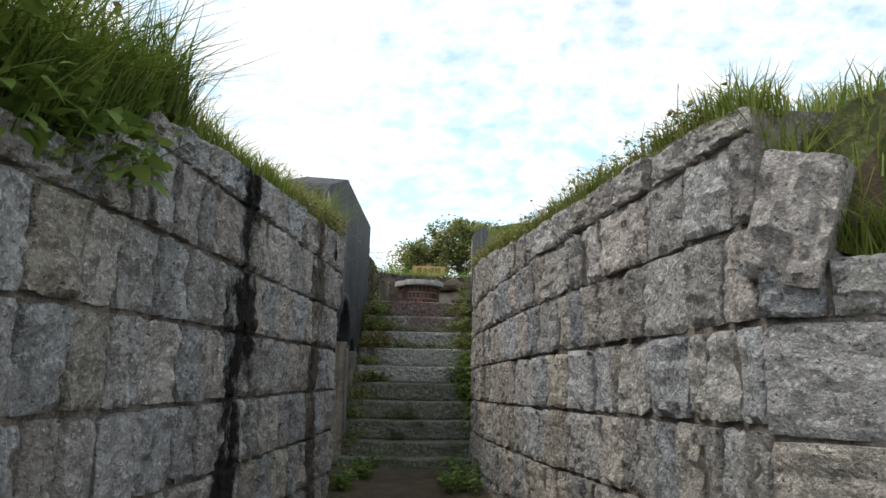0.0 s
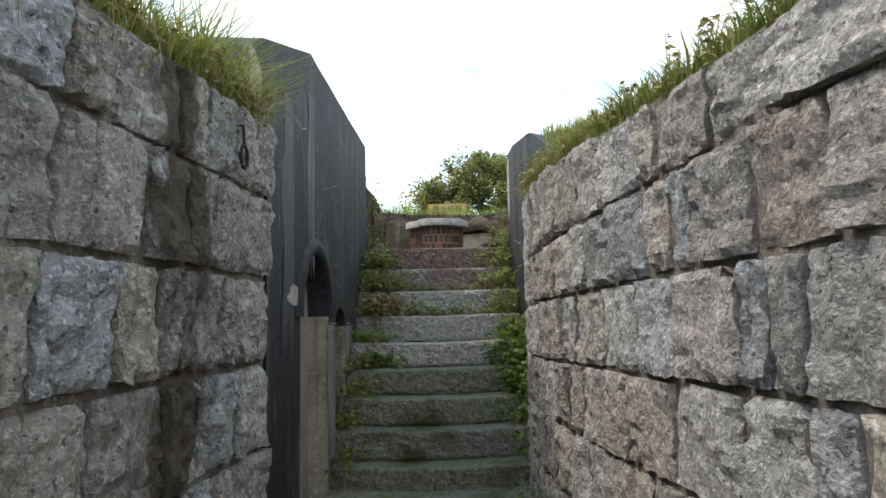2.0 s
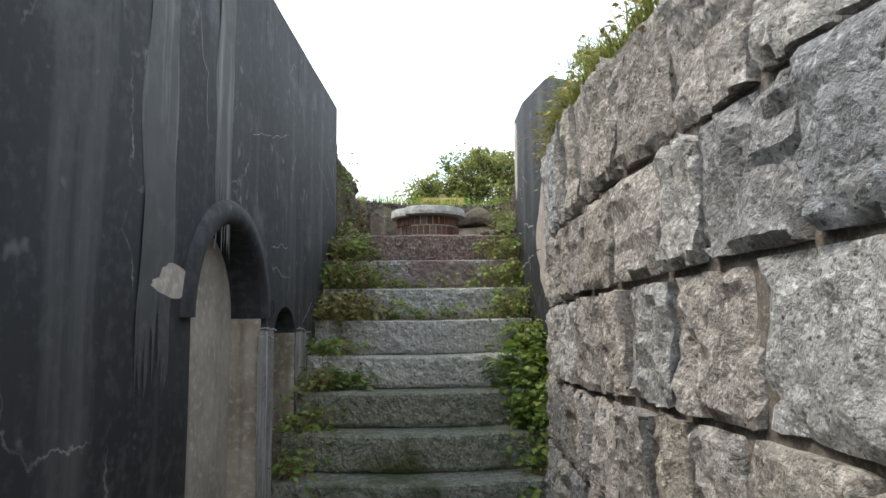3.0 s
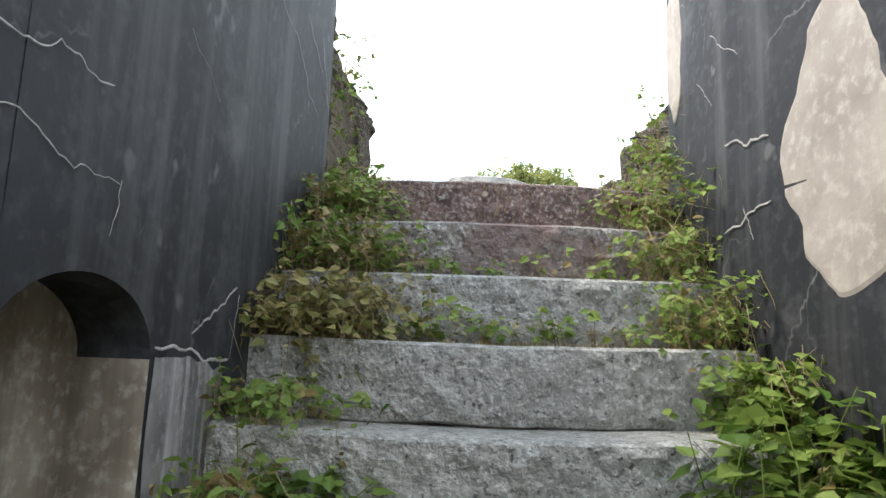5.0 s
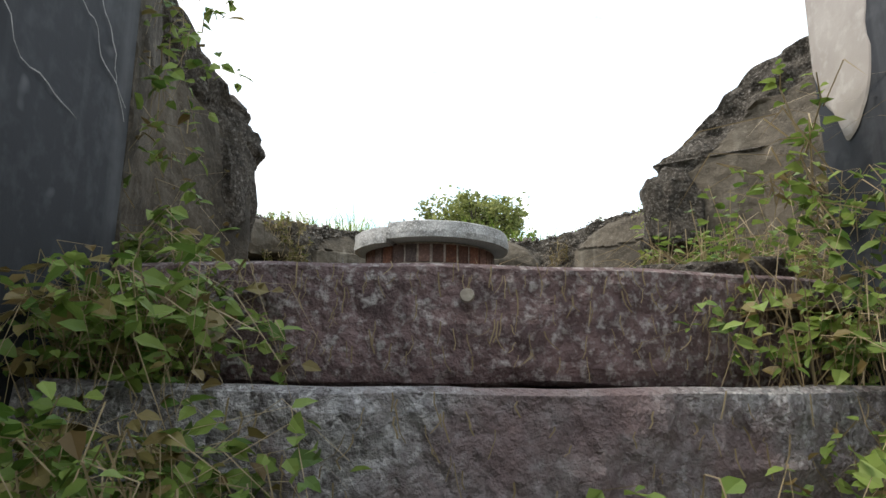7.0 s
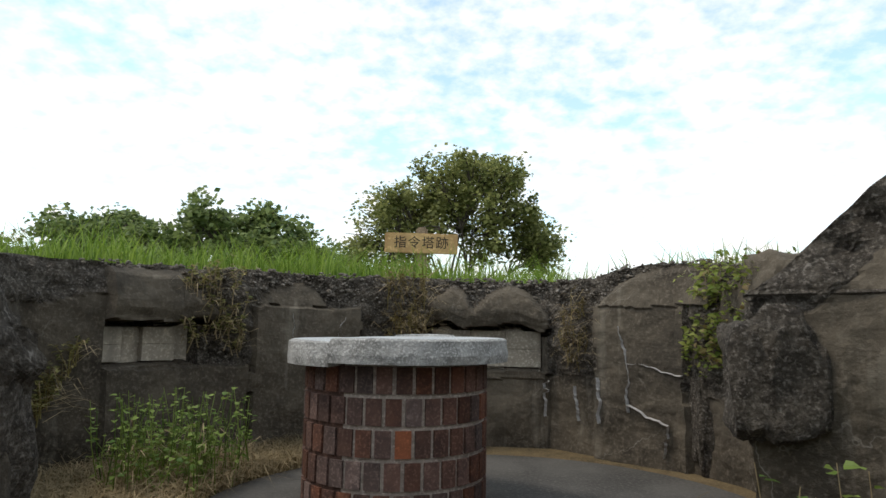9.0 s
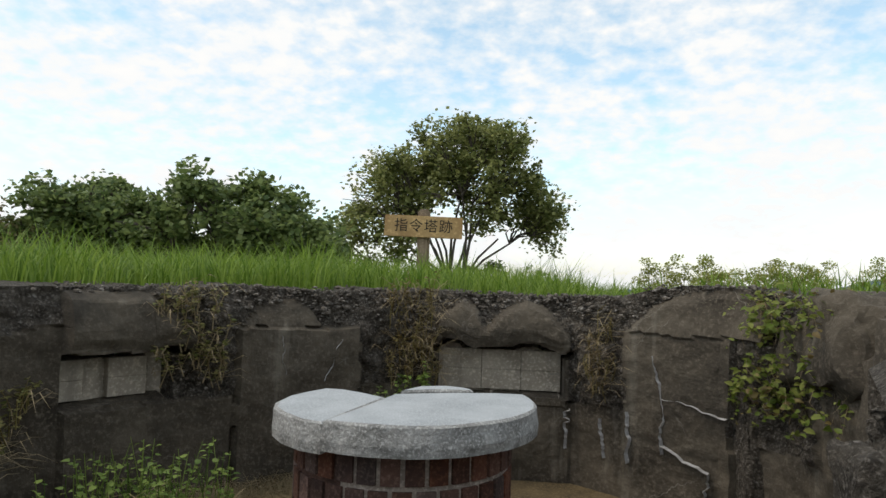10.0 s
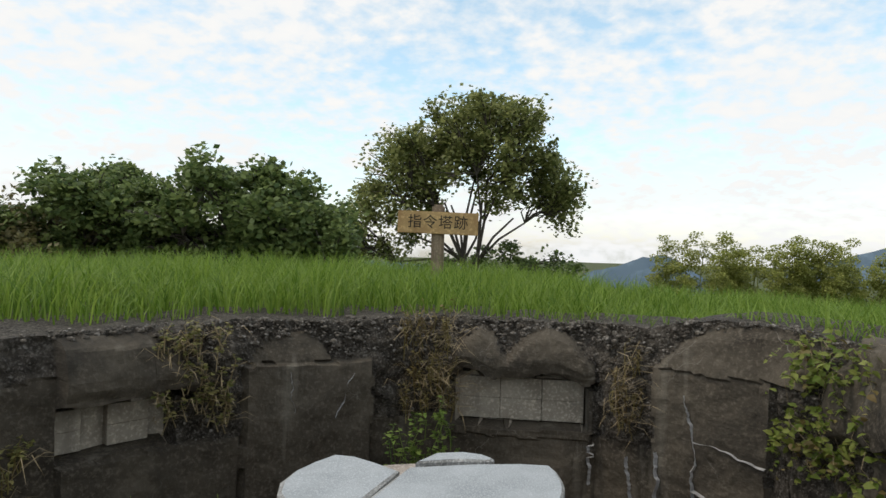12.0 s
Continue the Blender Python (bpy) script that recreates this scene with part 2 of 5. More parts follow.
M_JOINT_BROWN = shader("earth_brown_joint", (0.115, 0.066, 0.05), 0.95, dark=(0.06, 0.036, 0.028), scale=9, fine=60, bump=0.4)
M_JOINT = shader("pale_joint", (0.40, 0.34, 0.29), 0.95, scale=20, fine=90, bump=0.3)
M_SLAB = shader("grey_stone_slab", (0.39, 0.405, 0.41), 0.75, dark=(0.29, 0.305, 0.31), light=(0.55, 0.565, 0.57), scale=6, fine=190, bump=0.25,
                depth=0.006, spots=((0.22, 0.22, 0.22), 260, 0.64))
M_SLAB_EDGE = shader("rough_slab_edge", (0.42, 0.41, 0.39), 0.9, dark=(0.22, 0.215, 0.20), scale=16, fine=120, bump=0.8, depth=0.015)
M_WOOD = shader("sign_board_wood", (0.43, 0.29, 0.13), 0.7, dark=(0.33, 0.20, 0.085), scale=3, fine=30, bump=0.1, streak=((0.30, 0.185, 0.08), 3, 0.5, 0.7))
M_POST = shader("post_wood", (0.27, 0.205, 0.14), 0.85, dark=(0.17, 0.13, 0.09), scale=5, fine=60, bump=0.3, streak=((0.17, 0.125, 0.085), 40, 0.5, 0.7))
# sign ink, also the painted darkness of the pipe hole
M_INK_AND_HOLE = shader("black_ink_and_hole_dark", (0.02, 0.018, 0.016), 0.7, bump=0.0)
M_SOIL = shader("trodden_soil", (0.115, 0.083, 0.055), 0.95, dark=(0.06, 0.045, 0.03), scale=4, fine=60, bump=0.7, depth=0.02, moss=((0.055, 0.075, 0.025), 2.5, 0.5))
M_TURF = shader("turf", (0.075, 0.10, 0.028), 0.95, dark=(0.05, 0.05, 0.02), light=(0.13, 0.14, 0.05), scale=3, fine=40, bump=0.8, depth=0.03)
M_STRAW_BED = shader("dry_grass_bed", (0.20, 0.145, 0.075), 0.95, dark=(0.10, 0.075, 0.04), scale=6, fine=70, bump=0.9, depth=0.03)
M_BARK = shader("bark", (0.10, 0.085, 0.068), 0.9, dark=(0.05, 0.042, 0.034), scale=8, fine=60, bump=0.7, depth=0.02)
M_IRON = shader("rusty_iron", (0.045, 0.03, 0.024), 0.7, metal=0.5, scale=20, fine=90, bump=0.3)
M_CRACK = shader("white_efflorescence", (0.42, 0.405, 0.39), 0.95, scale=20, fine=80, bump=0.2)
# the haze of distance is put into this blue-grey colour
M_HAZE_HILL = shader("far_hill_haze_tint", (0.115, 0.155, 0.19), 1.0, dark=(0.075, 0.11, 0.145), scale=0.004, fine=0.03, bump=0.0, spec=0.0)
M_GRASS = leaf_shader("grass_blades", (0.11, 0.17, 0.022), (0.31, 0.33, 0.085), 0.42)
M_GRASS_LONG = leaf_shader("long_grass", (0.085, 0.165, 0.014), (0.27, 0.37, 0.065), 0.46)
M_GRASS_DARK = leaf_shader("rank_grass", (0.045, 0.085, 0.012), (0.20, 0.25, 0.05), 0.35)
M_STRAW = leaf_shader("dry_stalks", (0.24, 0.18, 0.095), (0.40, 0.31, 0.18), 0.25)
M_LEAF = leaf_shader("vine_leaves", (0.075, 0.14, 0.024), (0.28, 0.36, 0.085), 0.38)
M_LEAF_MIX = leaf_shader("yellowing_leaves", (0.11, 0.13, 0.03), (0.36, 0.31, 0.12), 0.35)
M_LEAF_DRY = leaf_shader("rusty_leaves", (0.13, 0.085, 0.03), (0.28, 0.235, 0.085), 0.3)
M_TREE = leaf_shader("tree_leaves", (0.10, 0.13, 0.04), (0.37, 0.38, 0.14), 0.48)
M_TREE_DARK = leaf_shader("dark_tree_leaves", (0.06, 0.10, 0.032), (0.26, 0.32, 0.11), 0.45)
M_BUSH = leaf_shader("olive_bush_leaves", (0.10, 0.095, 0.035), (0.26, 0.23, 0.11), 0.4)
M_BAMBOO = leaf_shader("bamboo_leaves", (0.20, 0.23, 0.05), (0.46, 0.46, 0.14), 0.48)


# ---- small builders ----
def mesh_of(name, bm, *mats):
    me = bpy.data.meshes.new(name)
    bm.normal_update()
    bm.to_mesh(me)
    bm.free()
    for m in mats:
        me.materials.append(m)
    return me


def thing(name, label="", category="", kind="", group="", at=(0, 0, 0)):
    ob = tagged(new(name), label, category, group, kind)
    ob.location = at
    return ob


def part(name, bm, material, parent=None, label="", smooth=False, kind=""):
    me = mesh_of(name, bm, *(material if isinstance(material, (tuple, list)) else (material,)))
    if smooth:
        me.shade_smooth()
    ob = tagged(new(name, me), label, kind=kind)
    if parent:
        ob.parent = parent
        ob.matrix_parent_inverse = Matrix.Translation(parent.location).inverted()
    return ob


def pydata_part(name, verts, faces, material, parent=None, label="", kind=""):
    me = bpy.data.meshes.new(name)
    me.from_pydata([tuple(v) for v in verts], [], faces)
    me.materials.append(material)
    ob = tagged(new(name, me), label, kind=kind)
    if parent:
        ob.parent = parent
        ob.matrix_parent_inverse = Matrix.Translation(parent.location).inverted()
    return ob


def lerp(a, b, k):
    return a + (b - a) * k


def along(pts, d):
    """Point and direction at length d on a polyline in plan."""
    for (ax, ay), (bx, by) in zip(pts, pts[1:]):
        n = math.hypot(bx - ax, by - ay)
        if d <= n or (bx, by) == pts[-1]:
            k = d / n
            return Vector((lerp(ax, bx, k), lerp(ay, by, k), 0)), Vector(((bx - ax) / n, (by - ay) / n, 0))
        d -= n


def length(pts):
    return sum(math.hypot(b[0] - a[0], b[1] - a[1]) for a, b in zip(pts, pts[1:]))


def ramp(x, *knots):
    """Piecewise-linear value."""
    if x <= knots[0][0]:
        return knots[0][1]
    for (a, u), (b, v) in zip(knots, knots[1:]):
        if x <= b:
            return u + (v - u) * (x - a) / (b - a)
    return knots[-1][1]


def box(bm, lo, hi):
    r = bmesh.ops.create_cube(bm, size=1)
    for v in r["verts"]:
        v.co = Vector(((lo[i] + hi[i]) / 2 + v.co[i] * (hi[i] - lo[i]) for i in range(3)))
    return r["verts"]


def n3(p, s=1.0):
    return noise.noise(Vector(p) * s)


# ---- plan ----
LEFT = [(-0.12, -1.8), (-0.20, 1.5), (-0.22, 2.25), (-0.285, 4.83)]
RIGHT = [(1.74, 1.85), (1.53, 2.64), (1.222, 3.806), (1.013, 4.753), (0.78, 6.0), (0.69, 6.82), (0.685, 7.4)]
WING = [(3.6, 0.75), (2.5, 1.3), (1.74, 1.85)]
BLOCK_L = [(-0.30, 4.84), (-0.49, 4.87), (-0.777, 7.55), (-0.965, 9.33)]
BLOCK_R = [(0.90, 7.2), (0.78, 8.1), (0.60, 8.87), (0.54, 9.5)]
COURT = [(0.54, 9.5), (1.0, 9.75), (1.4, 10.25), (0.98, 10.85), (0.585, 11.05), (0.80, 11.45), (1.15, 11.9), (1.1, 12.45), (0.90, 12.80), (0.52, 13.10), (0.25, 13.35), (-0.5, 13.40),
         (-1.0, 13.15), (-1.44, 12.91), (-1.81, 12.58), (-2.25, 12.0), (-2.1, 11.3), (-1.35, 10.75), (-1.04, 10.3), (-1.16, 9.8), (-0.965, 9.33)]
FLOOR_Z, COURT_Z, RIM_Z = 0.22, 2.13, 3.14
CENTRE = (-0.45, 11.6)
ARC = (-0.5, 11.27)


def step_z(k):
    return 2.184 - 0.234 * k if k <= 4 else 1.249 - 0.206 * (k - 4)


def left_top(y):
    return ramp(y, (-1, 1.7), (1.3, 1.75), (1.9, 2.03), (2.5, 2.09), (3.4, 2.15), (4.83, 2.2))


def right_top(y):
    return ramp(y, (1.84, 2.02), (2.1, 2.08), (2.8, 2.1), (3.5, 2.1), (4.5, 2.13), (5.9, 2.24), (7.4, 2.30))


def wing_top(x):
    return ramp(x, (1.74, 1.92), (1.80, 1.84), (1.88, 1.72), (1.94, 1.56), (2.05, 1.51), (2.5, 1.42), (3.6, 1.12))


def offset_line(pts, d):
    """A plan line moved sideways by d, to the right of its direction."""
    out = []
    for i, (x, y) in enumerate(pts):
        a, c = pts[max(i - 1, 0)], pts[min(i + 1, len(pts) - 1)]
        tx, ty = c[0] - a[0], c[1] - a[1]
        n = math.hypot(tx, ty)
        out.append((x + ty / n * d, y - tx / n * d))
    return out


INSIDE = ([(x - 0.14, y) for x, y in LEFT] + [(x - 0.38, y) for x, y in BLOCK_L[1:]] +
          offset_line(COURT, 0.3)[::-1][1:-1] +
          [(x + 0.2, y) for x, y in BLOCK_R[::-1]] + [(x + 0.14, y) for x, y in RIGHT[::-1]] + [(3.7, 0.85), (3.7, -1.2), (3.4, -6), (-0.1, -6)])


def within(x, y, poly):
    r = False
    for (ax, ay), (bx, by) in zip(poly, poly[1:] + poly[:1]):
        if (ay > y) != (by > y) and x < (bx - ax) * (y - ay) / (by - ay) + ax:
            r = not r
    return r


def outer_height(x, y):
    bank = ramp(y, (-2, 1.8), (1.6, 1.9), (2.2, 2.02), (4.5, 2.12), (6.2, 2.3), (7.2, 2.75), (8.5, 3.1), (9.5, RIM_Z - 0.02))
    off = max(0.0, -0.1 - x) if x < 0.3 else max(0.0, x - ramp(y, (2, 1.7), (7, 0.8)))
    near = bank + ramp(y, (1, 0.5), (5, 0.35), (9, 0.1), (10, 0.0)) * min(1.0, off * 0.7)
    if x > 1.6 and y < 3.2:
        yw = ramp(x, (1.74, 1.85), (2.5, 1.3), (3.6, 0.75))
        near = min(near, wing_top(x) + 0.02 + 2.2 * max(0.0, y - yw - 0.04))
    d = math.hypot(x - 0.0, y - 9.0)
    near += 0.05 * n3((x, y, 0), 0.7) * ramp(d, (3, 0.3), (8, 1))
    side = ramp(x - 0.12 * (y - 14), (-0.8, 0), (0.5, -0.11), (1.4, -0.15), (5, -0.30), (20, -4)) if y > 13.2 else 0
    return near + (side if y < 18 else side) + ramp(d, (9, 0.0), (16, -0.25), (30, -3.0), (60, -12), (200, -45), (4000, -70))


def floor_height(x, y):
    if y > 9.4:
        return COURT_Z - 0.25
    if y > 6.7:
        return FLOOR_Z - 0.06
    return ramp(y, (-6, 0.0), (0.5, 0.12), (3, 0.2), (6.5, FLOOR_Z)) + 0.02 * n3((x, y, 3), 3)


def build_ground():
    def axis(lo, hi, step, far):
        v = list(np.arange(lo, hi + 1e-6, step))
        s = step
        a, b = lo, hi
        while b < far:
            s *= 1.35
            a, b = a - s, b + s
            v = [a] + v + [b]
        return v
    xs, ys = axis(-4.6, 4.6, 0.1, 3500), axis(-3.0, 16.0, 0.1, 3500)
    verts, faces, mats = [], [], []
    for y in ys:
        for x in xs:
            inn = within(x, y, INSIDE)
            verts.append((x, y, floor_height(x, y) if inn else outer_height(x, y)))
    w = len(xs)
    for j in range(len(ys) - 1):
        for i in range(w - 1):
            a = j * w + i
            faces.append((a, a + 1, a + w + 1, a + w))
            cx, cy = (xs[i] + xs[i + 1]) / 2, (ys[j] + ys[j + 1]) / 2
            mats.append(1 if within(cx, cy, INSIDE) else 0)
    me = bpy.data.meshes.new("ground")
    me.from_pydata(verts, [], faces)
    me.materials.append(M_TURF)
    me.materials.append(M_SOIL)
    me.polygons.foreach_set("material_index", mats)
    tagged(new("ground", me), "grassy hilltop ground with a trodden earth path", "ground", kind="structure")


build_ground()


# ---- passage walls: mortar core, stones proud of it ----
def wall_core(name, pts, top, bottom, thick, side, material, label, inset=0.024):
    """A wall body behind its face line; side +1: body lies to the left of the line's direction."""
    bm = bmesh.new()
    n = max(2, int(length(pts) / 0.25))
    rows = []
    for i in range(n + 1):
        p, d = along(pts, length(pts) * i / n * 0.9999)
        nrm = Vector((-d.y, d.x, 0)) * side
        f, b = p + nrm * inset, p + nrm * thick
        zt = top(p)
        rows.append([bm.verts.new((f.x, f.y, bottom)), bm.verts.new((f.x, f.y, zt)), bm.verts.new((b.x, b.y, zt + 0.02)), bm.verts.new((b.x, b.y, bottom))])
    for a, b in zip(rows, rows[1:]):
        for k in range(4):
            bm.faces.new((a[k], b[k], b[(k + 1) % 4], a[(k + 1) % 4]))
    bm.faces.new(rows[0])
    bm.faces.new(rows[-1][::-1])
    bmesh.ops.recalc_face_normals(bm, faces=bm.faces)
    return tagged(part(name, bm, material), label, "wall", kind="structure")


def stone_meshes(count, seed):
    """Rough-dressed block shapes in a unit box, front towards -y."""
    rng = random.Random(seed)
    out = []
    for _ in range(count):
        bm = bmesh.new()
        g = 10
        grid = {}
        off = Vector((rng.uniform(0, 50), rng.uniform(0, 50), 0))
        tilt = (rng.uniform(-0.2, 0.2), rng.uniform(-0.2, 0.2))
        cut = [rng.uniform(0.0, 0.05) if rng.random() < 0.8 else 0.12 for _ in range(4)]
        for i in range(g + 1):
            for j in range(g + 1):
                u, v = i / g - 0.5, j / g - 0.5
                edge = i in (0, g) or j in (0, g)
                x, z = u, v
                if i == 0 or i == g:
                    x *= 1 - abs(0.09 * noise.noise(Vector((v * 3.5, i, 1)) + off))
                if j == 0 or j == g:
                    z *= 1 - abs(0.09 * noise.noise(Vector((u * 3.5, j, 2)) + off))
                if i in (0, g) and j in (0, g):
                    c = cut[(i > 0) + 2 * (j > 0)]
                    x *= 1 - c
                    z *= 1 - c
                if not edge:
                    x += rng.uniform(-0.022, 0.022)
                    z += rng.uniform(-0.022, 0.022)
                y = -0.5 - 0.22 * noise.noise(Vector((u * 2.0, v * 2.0, 0)) + off) - 0.20 * noise.noise(Vector((u * 6, v * 6, 5)) + off) - 0.12 * noise.noise(Vector((u * 15, v * 15, 9)) + off) + tilt[0] * u + tilt[1] * v
                if edge:
                    y += rng.uniform(0.02, 0.16)
                grid[i, j] = bm.verts.new((x, y, z))
        back = {}
        for (i, j), v in grid.items():
            if i in (0, g) and j in (0, g):
                back[i, j] = bm.verts.new((v.co.x, 0.5, v.co.z))
        for i in range(g):
            for j in range(g):
                bm.faces.new((grid[i, j], grid[i + 1, j], grid[i + 1, j + 1], grid[i, j + 1]))
        for seq, ends in (([(i, 0) for i in range(g + 1)], ((0, 0), (g, 0))), ([(g, j) for j in range(g + 1)], ((g, 0), (g, g))),
                          ([(i, g) for i in range(g, -1, -1)], ((g, g), (0, g))), ([(0, j) for j in range(g, -1, -1)], ((0, g), (0, 0)))):
            bm.faces.new([grid[s] for s in seq][::-1] + [back[ends[0]], back[ends[1]]])
        bmesh.ops.recalc_face_normals(bm, faces=bm.faces)
        bmesh.ops.triangulate(bm, faces=[f for f in bm.faces if len(f.verts) > 4])
        me = mesh_of("stone", bm, M_GRANITE)
        me.shade_smooth()
        me.set_sharp_from_angle(angle=radians(28))
        out.append(me)
    return out


STONES = stone_meshes(14, 3)


def lay_stones(parent, pts, side, top, joints, seed, wmin, wmax, d0=0.0, slope=0.0):
    """Courses of stones on a face line; joints: heights of the bed joints, rising."""
    rng = random.Random(seed)
    total = length(pts)
    for zi, (j0, j1) in enumerate(zip(joints, joints[1:])):
        d = d0 - rng.uniform(0, wmin)
        while d < total - 0.03:
            w = rng.uniform(wmin, wmax) if rng.random() < 0.75 else rng.uniform(wmin * 0.6, wmin)
            if total - (d + w) < wmin * 0.7:
                w = total - d
            a, b = max(d, 0.0), min(d + w, total)
            d += w
            if b - a < 0.04:
                continue
            p, t = along(pts, (a + b) / 2)
            z0, z1 = j0 + slope * (p.y - 3.8), j1 + slope * (p.y - 3.8)
            lid = top(p) - 0.005
            hi = min(z1, lid) if zi < len(joints) - 2 else lid
            if hi - z0 < 0.05:
                continue
            ob = new("stone", rng.choice(STONES))
            depth = rng.uniform(0.08, 0.11)
            nrm = Vector((-t.y, t.x, 0)) * side
            ob.parent = parent
            turn = math.atan2(t.y, t.x)
            if side > 0:
                rot = Matrix.Rotation(turn, 4, "Z")
            else:
                rot = Matrix.Rotation(turn + math.pi, 4, "Z")
            gap = rng.uniform(0.010, 0.020)
            flip = rng.choice((1, -1))
            loc = p + nrm * (depth / 2 - 0.004 + rng.uniform(-0.008, 0.008))
            ob.matrix_basis = Matrix.Translation((loc.x, loc.y, (z0 + hi) / 2)) @ rot @ Matrix.Rotation(radians(rng.uniform(-1.2, 1.2)), 4, "Y") @ Matrix.Diagonal(
                ((b - a) - gap, depth, (hi - z0) - gap, 1))
            if flip < 0:
                ob.matrix_basis = ob.matrix_basis @ Matrix.Rotation(math.pi, 4, "Y")


wall_left = wall_core("wall_left", LEFT, lambda p: left_top(p.y), -0.3, 0.35, 1, M_MORTAR, "rough granite block retaining wall with dark mortar joints")
wall_right = wall_core("wall_right", RIGHT, lambda p: right_top(p.y), -0.3, 0.35, -1, M_MORTAR, "rough granite block retaining wall under a grass bank")
wall_wing = wall_core("wall_wing", WING, lambda p: wing_top(p.x) - 0.09, -0.3, 0.35, -1, M_MORTAR,
                      "granite wing wall stepping down beside the entrance")


# ---- blackened gate blocks ----
def face_point(pts, s, z, out=0.0, side=1):
    p, d = along(pts, s)
    nrm = Vector((-d.y, d.x, 0)) * side
    return Vector((p.x, p.y, z)) - nrm * out


def s_of_y(pts, y):
    """Length along a face line at which it reaches y."""
    s = 0
    for (ax, ay), (bx, by) in zip(pts, pts[1:]):
        n = math.hypot(bx - ax, by - ay)
        if y <= by:
            return s + n * (y - ay) / (by - ay)
        s += n
    return s


def block_top_left(y):
    return ramp(y, (4.84, 2.18), (5.05, 2.3), (5.25, 2.72), (5.4, 2.80), (6.5, 3.17), (9.33, 3.28))


ARCHES = [(6.22, 7.12, 1.48, 0.40, FLOOR_Z - 0.1), (7.39, 7.88, 1.40, 0.15, 0.45)]


def arch_height(y, a):
    y0, y1, spring, rise, _ = a
    c, r = (y0 + y1) / 2, (y1 - y0) / 2
    k = (y - c) / r
    return spring + rise * math.sqrt(max(0.0, 1 - k * k)) if abs(k) < 1 else None


def gate_block_left():
    block = thing("gate_block", "tall blackened rendered gate block with arched alcoves beside the steps", "wall", "structure")
    bm = bmesh.new()
    ys = sorted(set([4.84, 4.87] + [4.92 + 0.08 * i for i in range(55)] + [9.33] + [e for a in ARCHES for e in (a[0], a[1])] +
                    [lerp(a[0], a[1], 0.5 - 0.5 * math.cos(math.pi * k / 20)) for a in ARCHES for k in range(21)]))
    ys = [y for y in ys if y <= 9.33]

    def col(y, z, out=0.0):
        p = face_point(BLOCK_L, s_of_y(BLOCK_L, y), z, out)
        p.x += 0.006 * n3((y, z, 0), 1.5)
        return p
    fz = FLOOR_Z - 0.3
    for y0, y1 in zip(ys, ys[1:]):
        lows = []
        for y in (y0, y1):
            low = fz
            for a in ARCHES:
                mid = (y0 + y1) / 2
                if a[0] < mid < a[1]:
                    low = arch_height(y, a) or a[2]
            lows.append(low)
        inarch = [a for a in ARCHES if a[0] < (y0 + y1) / 2 < a[1]]
        nz = 8
        for k in range(nz):
            q = []
            for y, low, dk in ((y0, lows[0], 0), (y1, lows[1], 0), (y1, lows[1], 1), (y0, lows[0], 1)):
                q.append(bm.verts.new(col(y, lerp(low, block_top_left(y), (k + dk) / nz))))
            bm.faces.new(q)
        top = [col(y0, block_top_left(y0)), col(y1, block_top_left(y1)), col(y1, block_top_left(y1) + 0.02, -0.44), col(y0, block_top_left(y0) + 0.02, -0.44)]
        bm.faces.new([bm.verts.new(v) for v in top])
        if inarch:
            a = inarch[0]
            depth = -0.15 if a is ARCHES[0] else -0.16
            bm.faces.new([bm.verts.new(v) for v in (col(y0, lows[0]), col(y1, lows[1]), col(y1, lows[1], depth), col(y0, lows[0], depth))])
            if a[4] > 0.3:
                bm.faces.new([bm.verts.new(v) for v in (col(y0, a[4]), col(y1, a[4]), col(y1, fz), col(y0, fz))])
    # far end and back
    e0, e1 = col(9.33, fz), col(9.33, block_top_left(9.33))
    bk0, bk1 = Vector((-1.9, 9.33, fz)), Vector((-1.9, 9.33, 3.32))
    bm.faces.new([bm.verts.new(v) for v in (e0, e1, bk1, bk0)])
    for a in ARCHES:
        depth = -0.15 if a is ARCHES[0] else -0.16
        for y in (a[0], a[1]):
            bm.faces.new([bm.verts.new(v) for v in (col(y, fz), col(y, a[2]), col(y, a[2], depth), col(y, fz, depth))]).material_index = 1
    bmesh.ops.remove_doubles(bm, verts=bm.verts, dist=0.0008)
    bmesh.ops.recalc_face_normals(bm, faces=bm.faces)
    part("rendered_face", bm, (M_BLACK, M_ALCOVE), block, smooth=False)
    for a, depth in zip(ARCHES, (0.15, 0.16)):
        bm = bmesh.new()
        n = 20
        pts = [(lerp(a[0] - 0.02, a[1] + 0.02, k / n)) for k in range(n + 1)]
        for y0, y1 in zip(pts, pts[1:]):
            q = [face_point(BLOCK_L, s_of_y(BLOCK_L, y), z, -depth + 0.004) for y, z in ((y0, fz), (y1, fz), (y1, a[2] + a[3] + 0.05), (y0, a[2] + a[3] + 0.05))]
            bm.faces.new([bm.verts.new(v) for v in q])
        bmesh.ops.remove_doubles(bm, verts=bm.verts, dist=0.0005)
        bmesh.ops.solidify(bm, geom=list(bm.faces), thickness=0.05)
        part("alcove_back", bm, M_PLASTER if a is ARCHES[0] else M_ALCOVE, block, "stained plaster back of the alcove")
    # raised ring round the large arch
    a = ARCHES[0]
    bm = bmesh.new()
    cy, ry = (a[0] + a[1]) / 2, (a[1] - a[0]) / 2
    prof = []
    for k in range(25):
        th = math.pi * k / 24
        for r0, r1 in ((0.0, 0.105),):
            ring = []
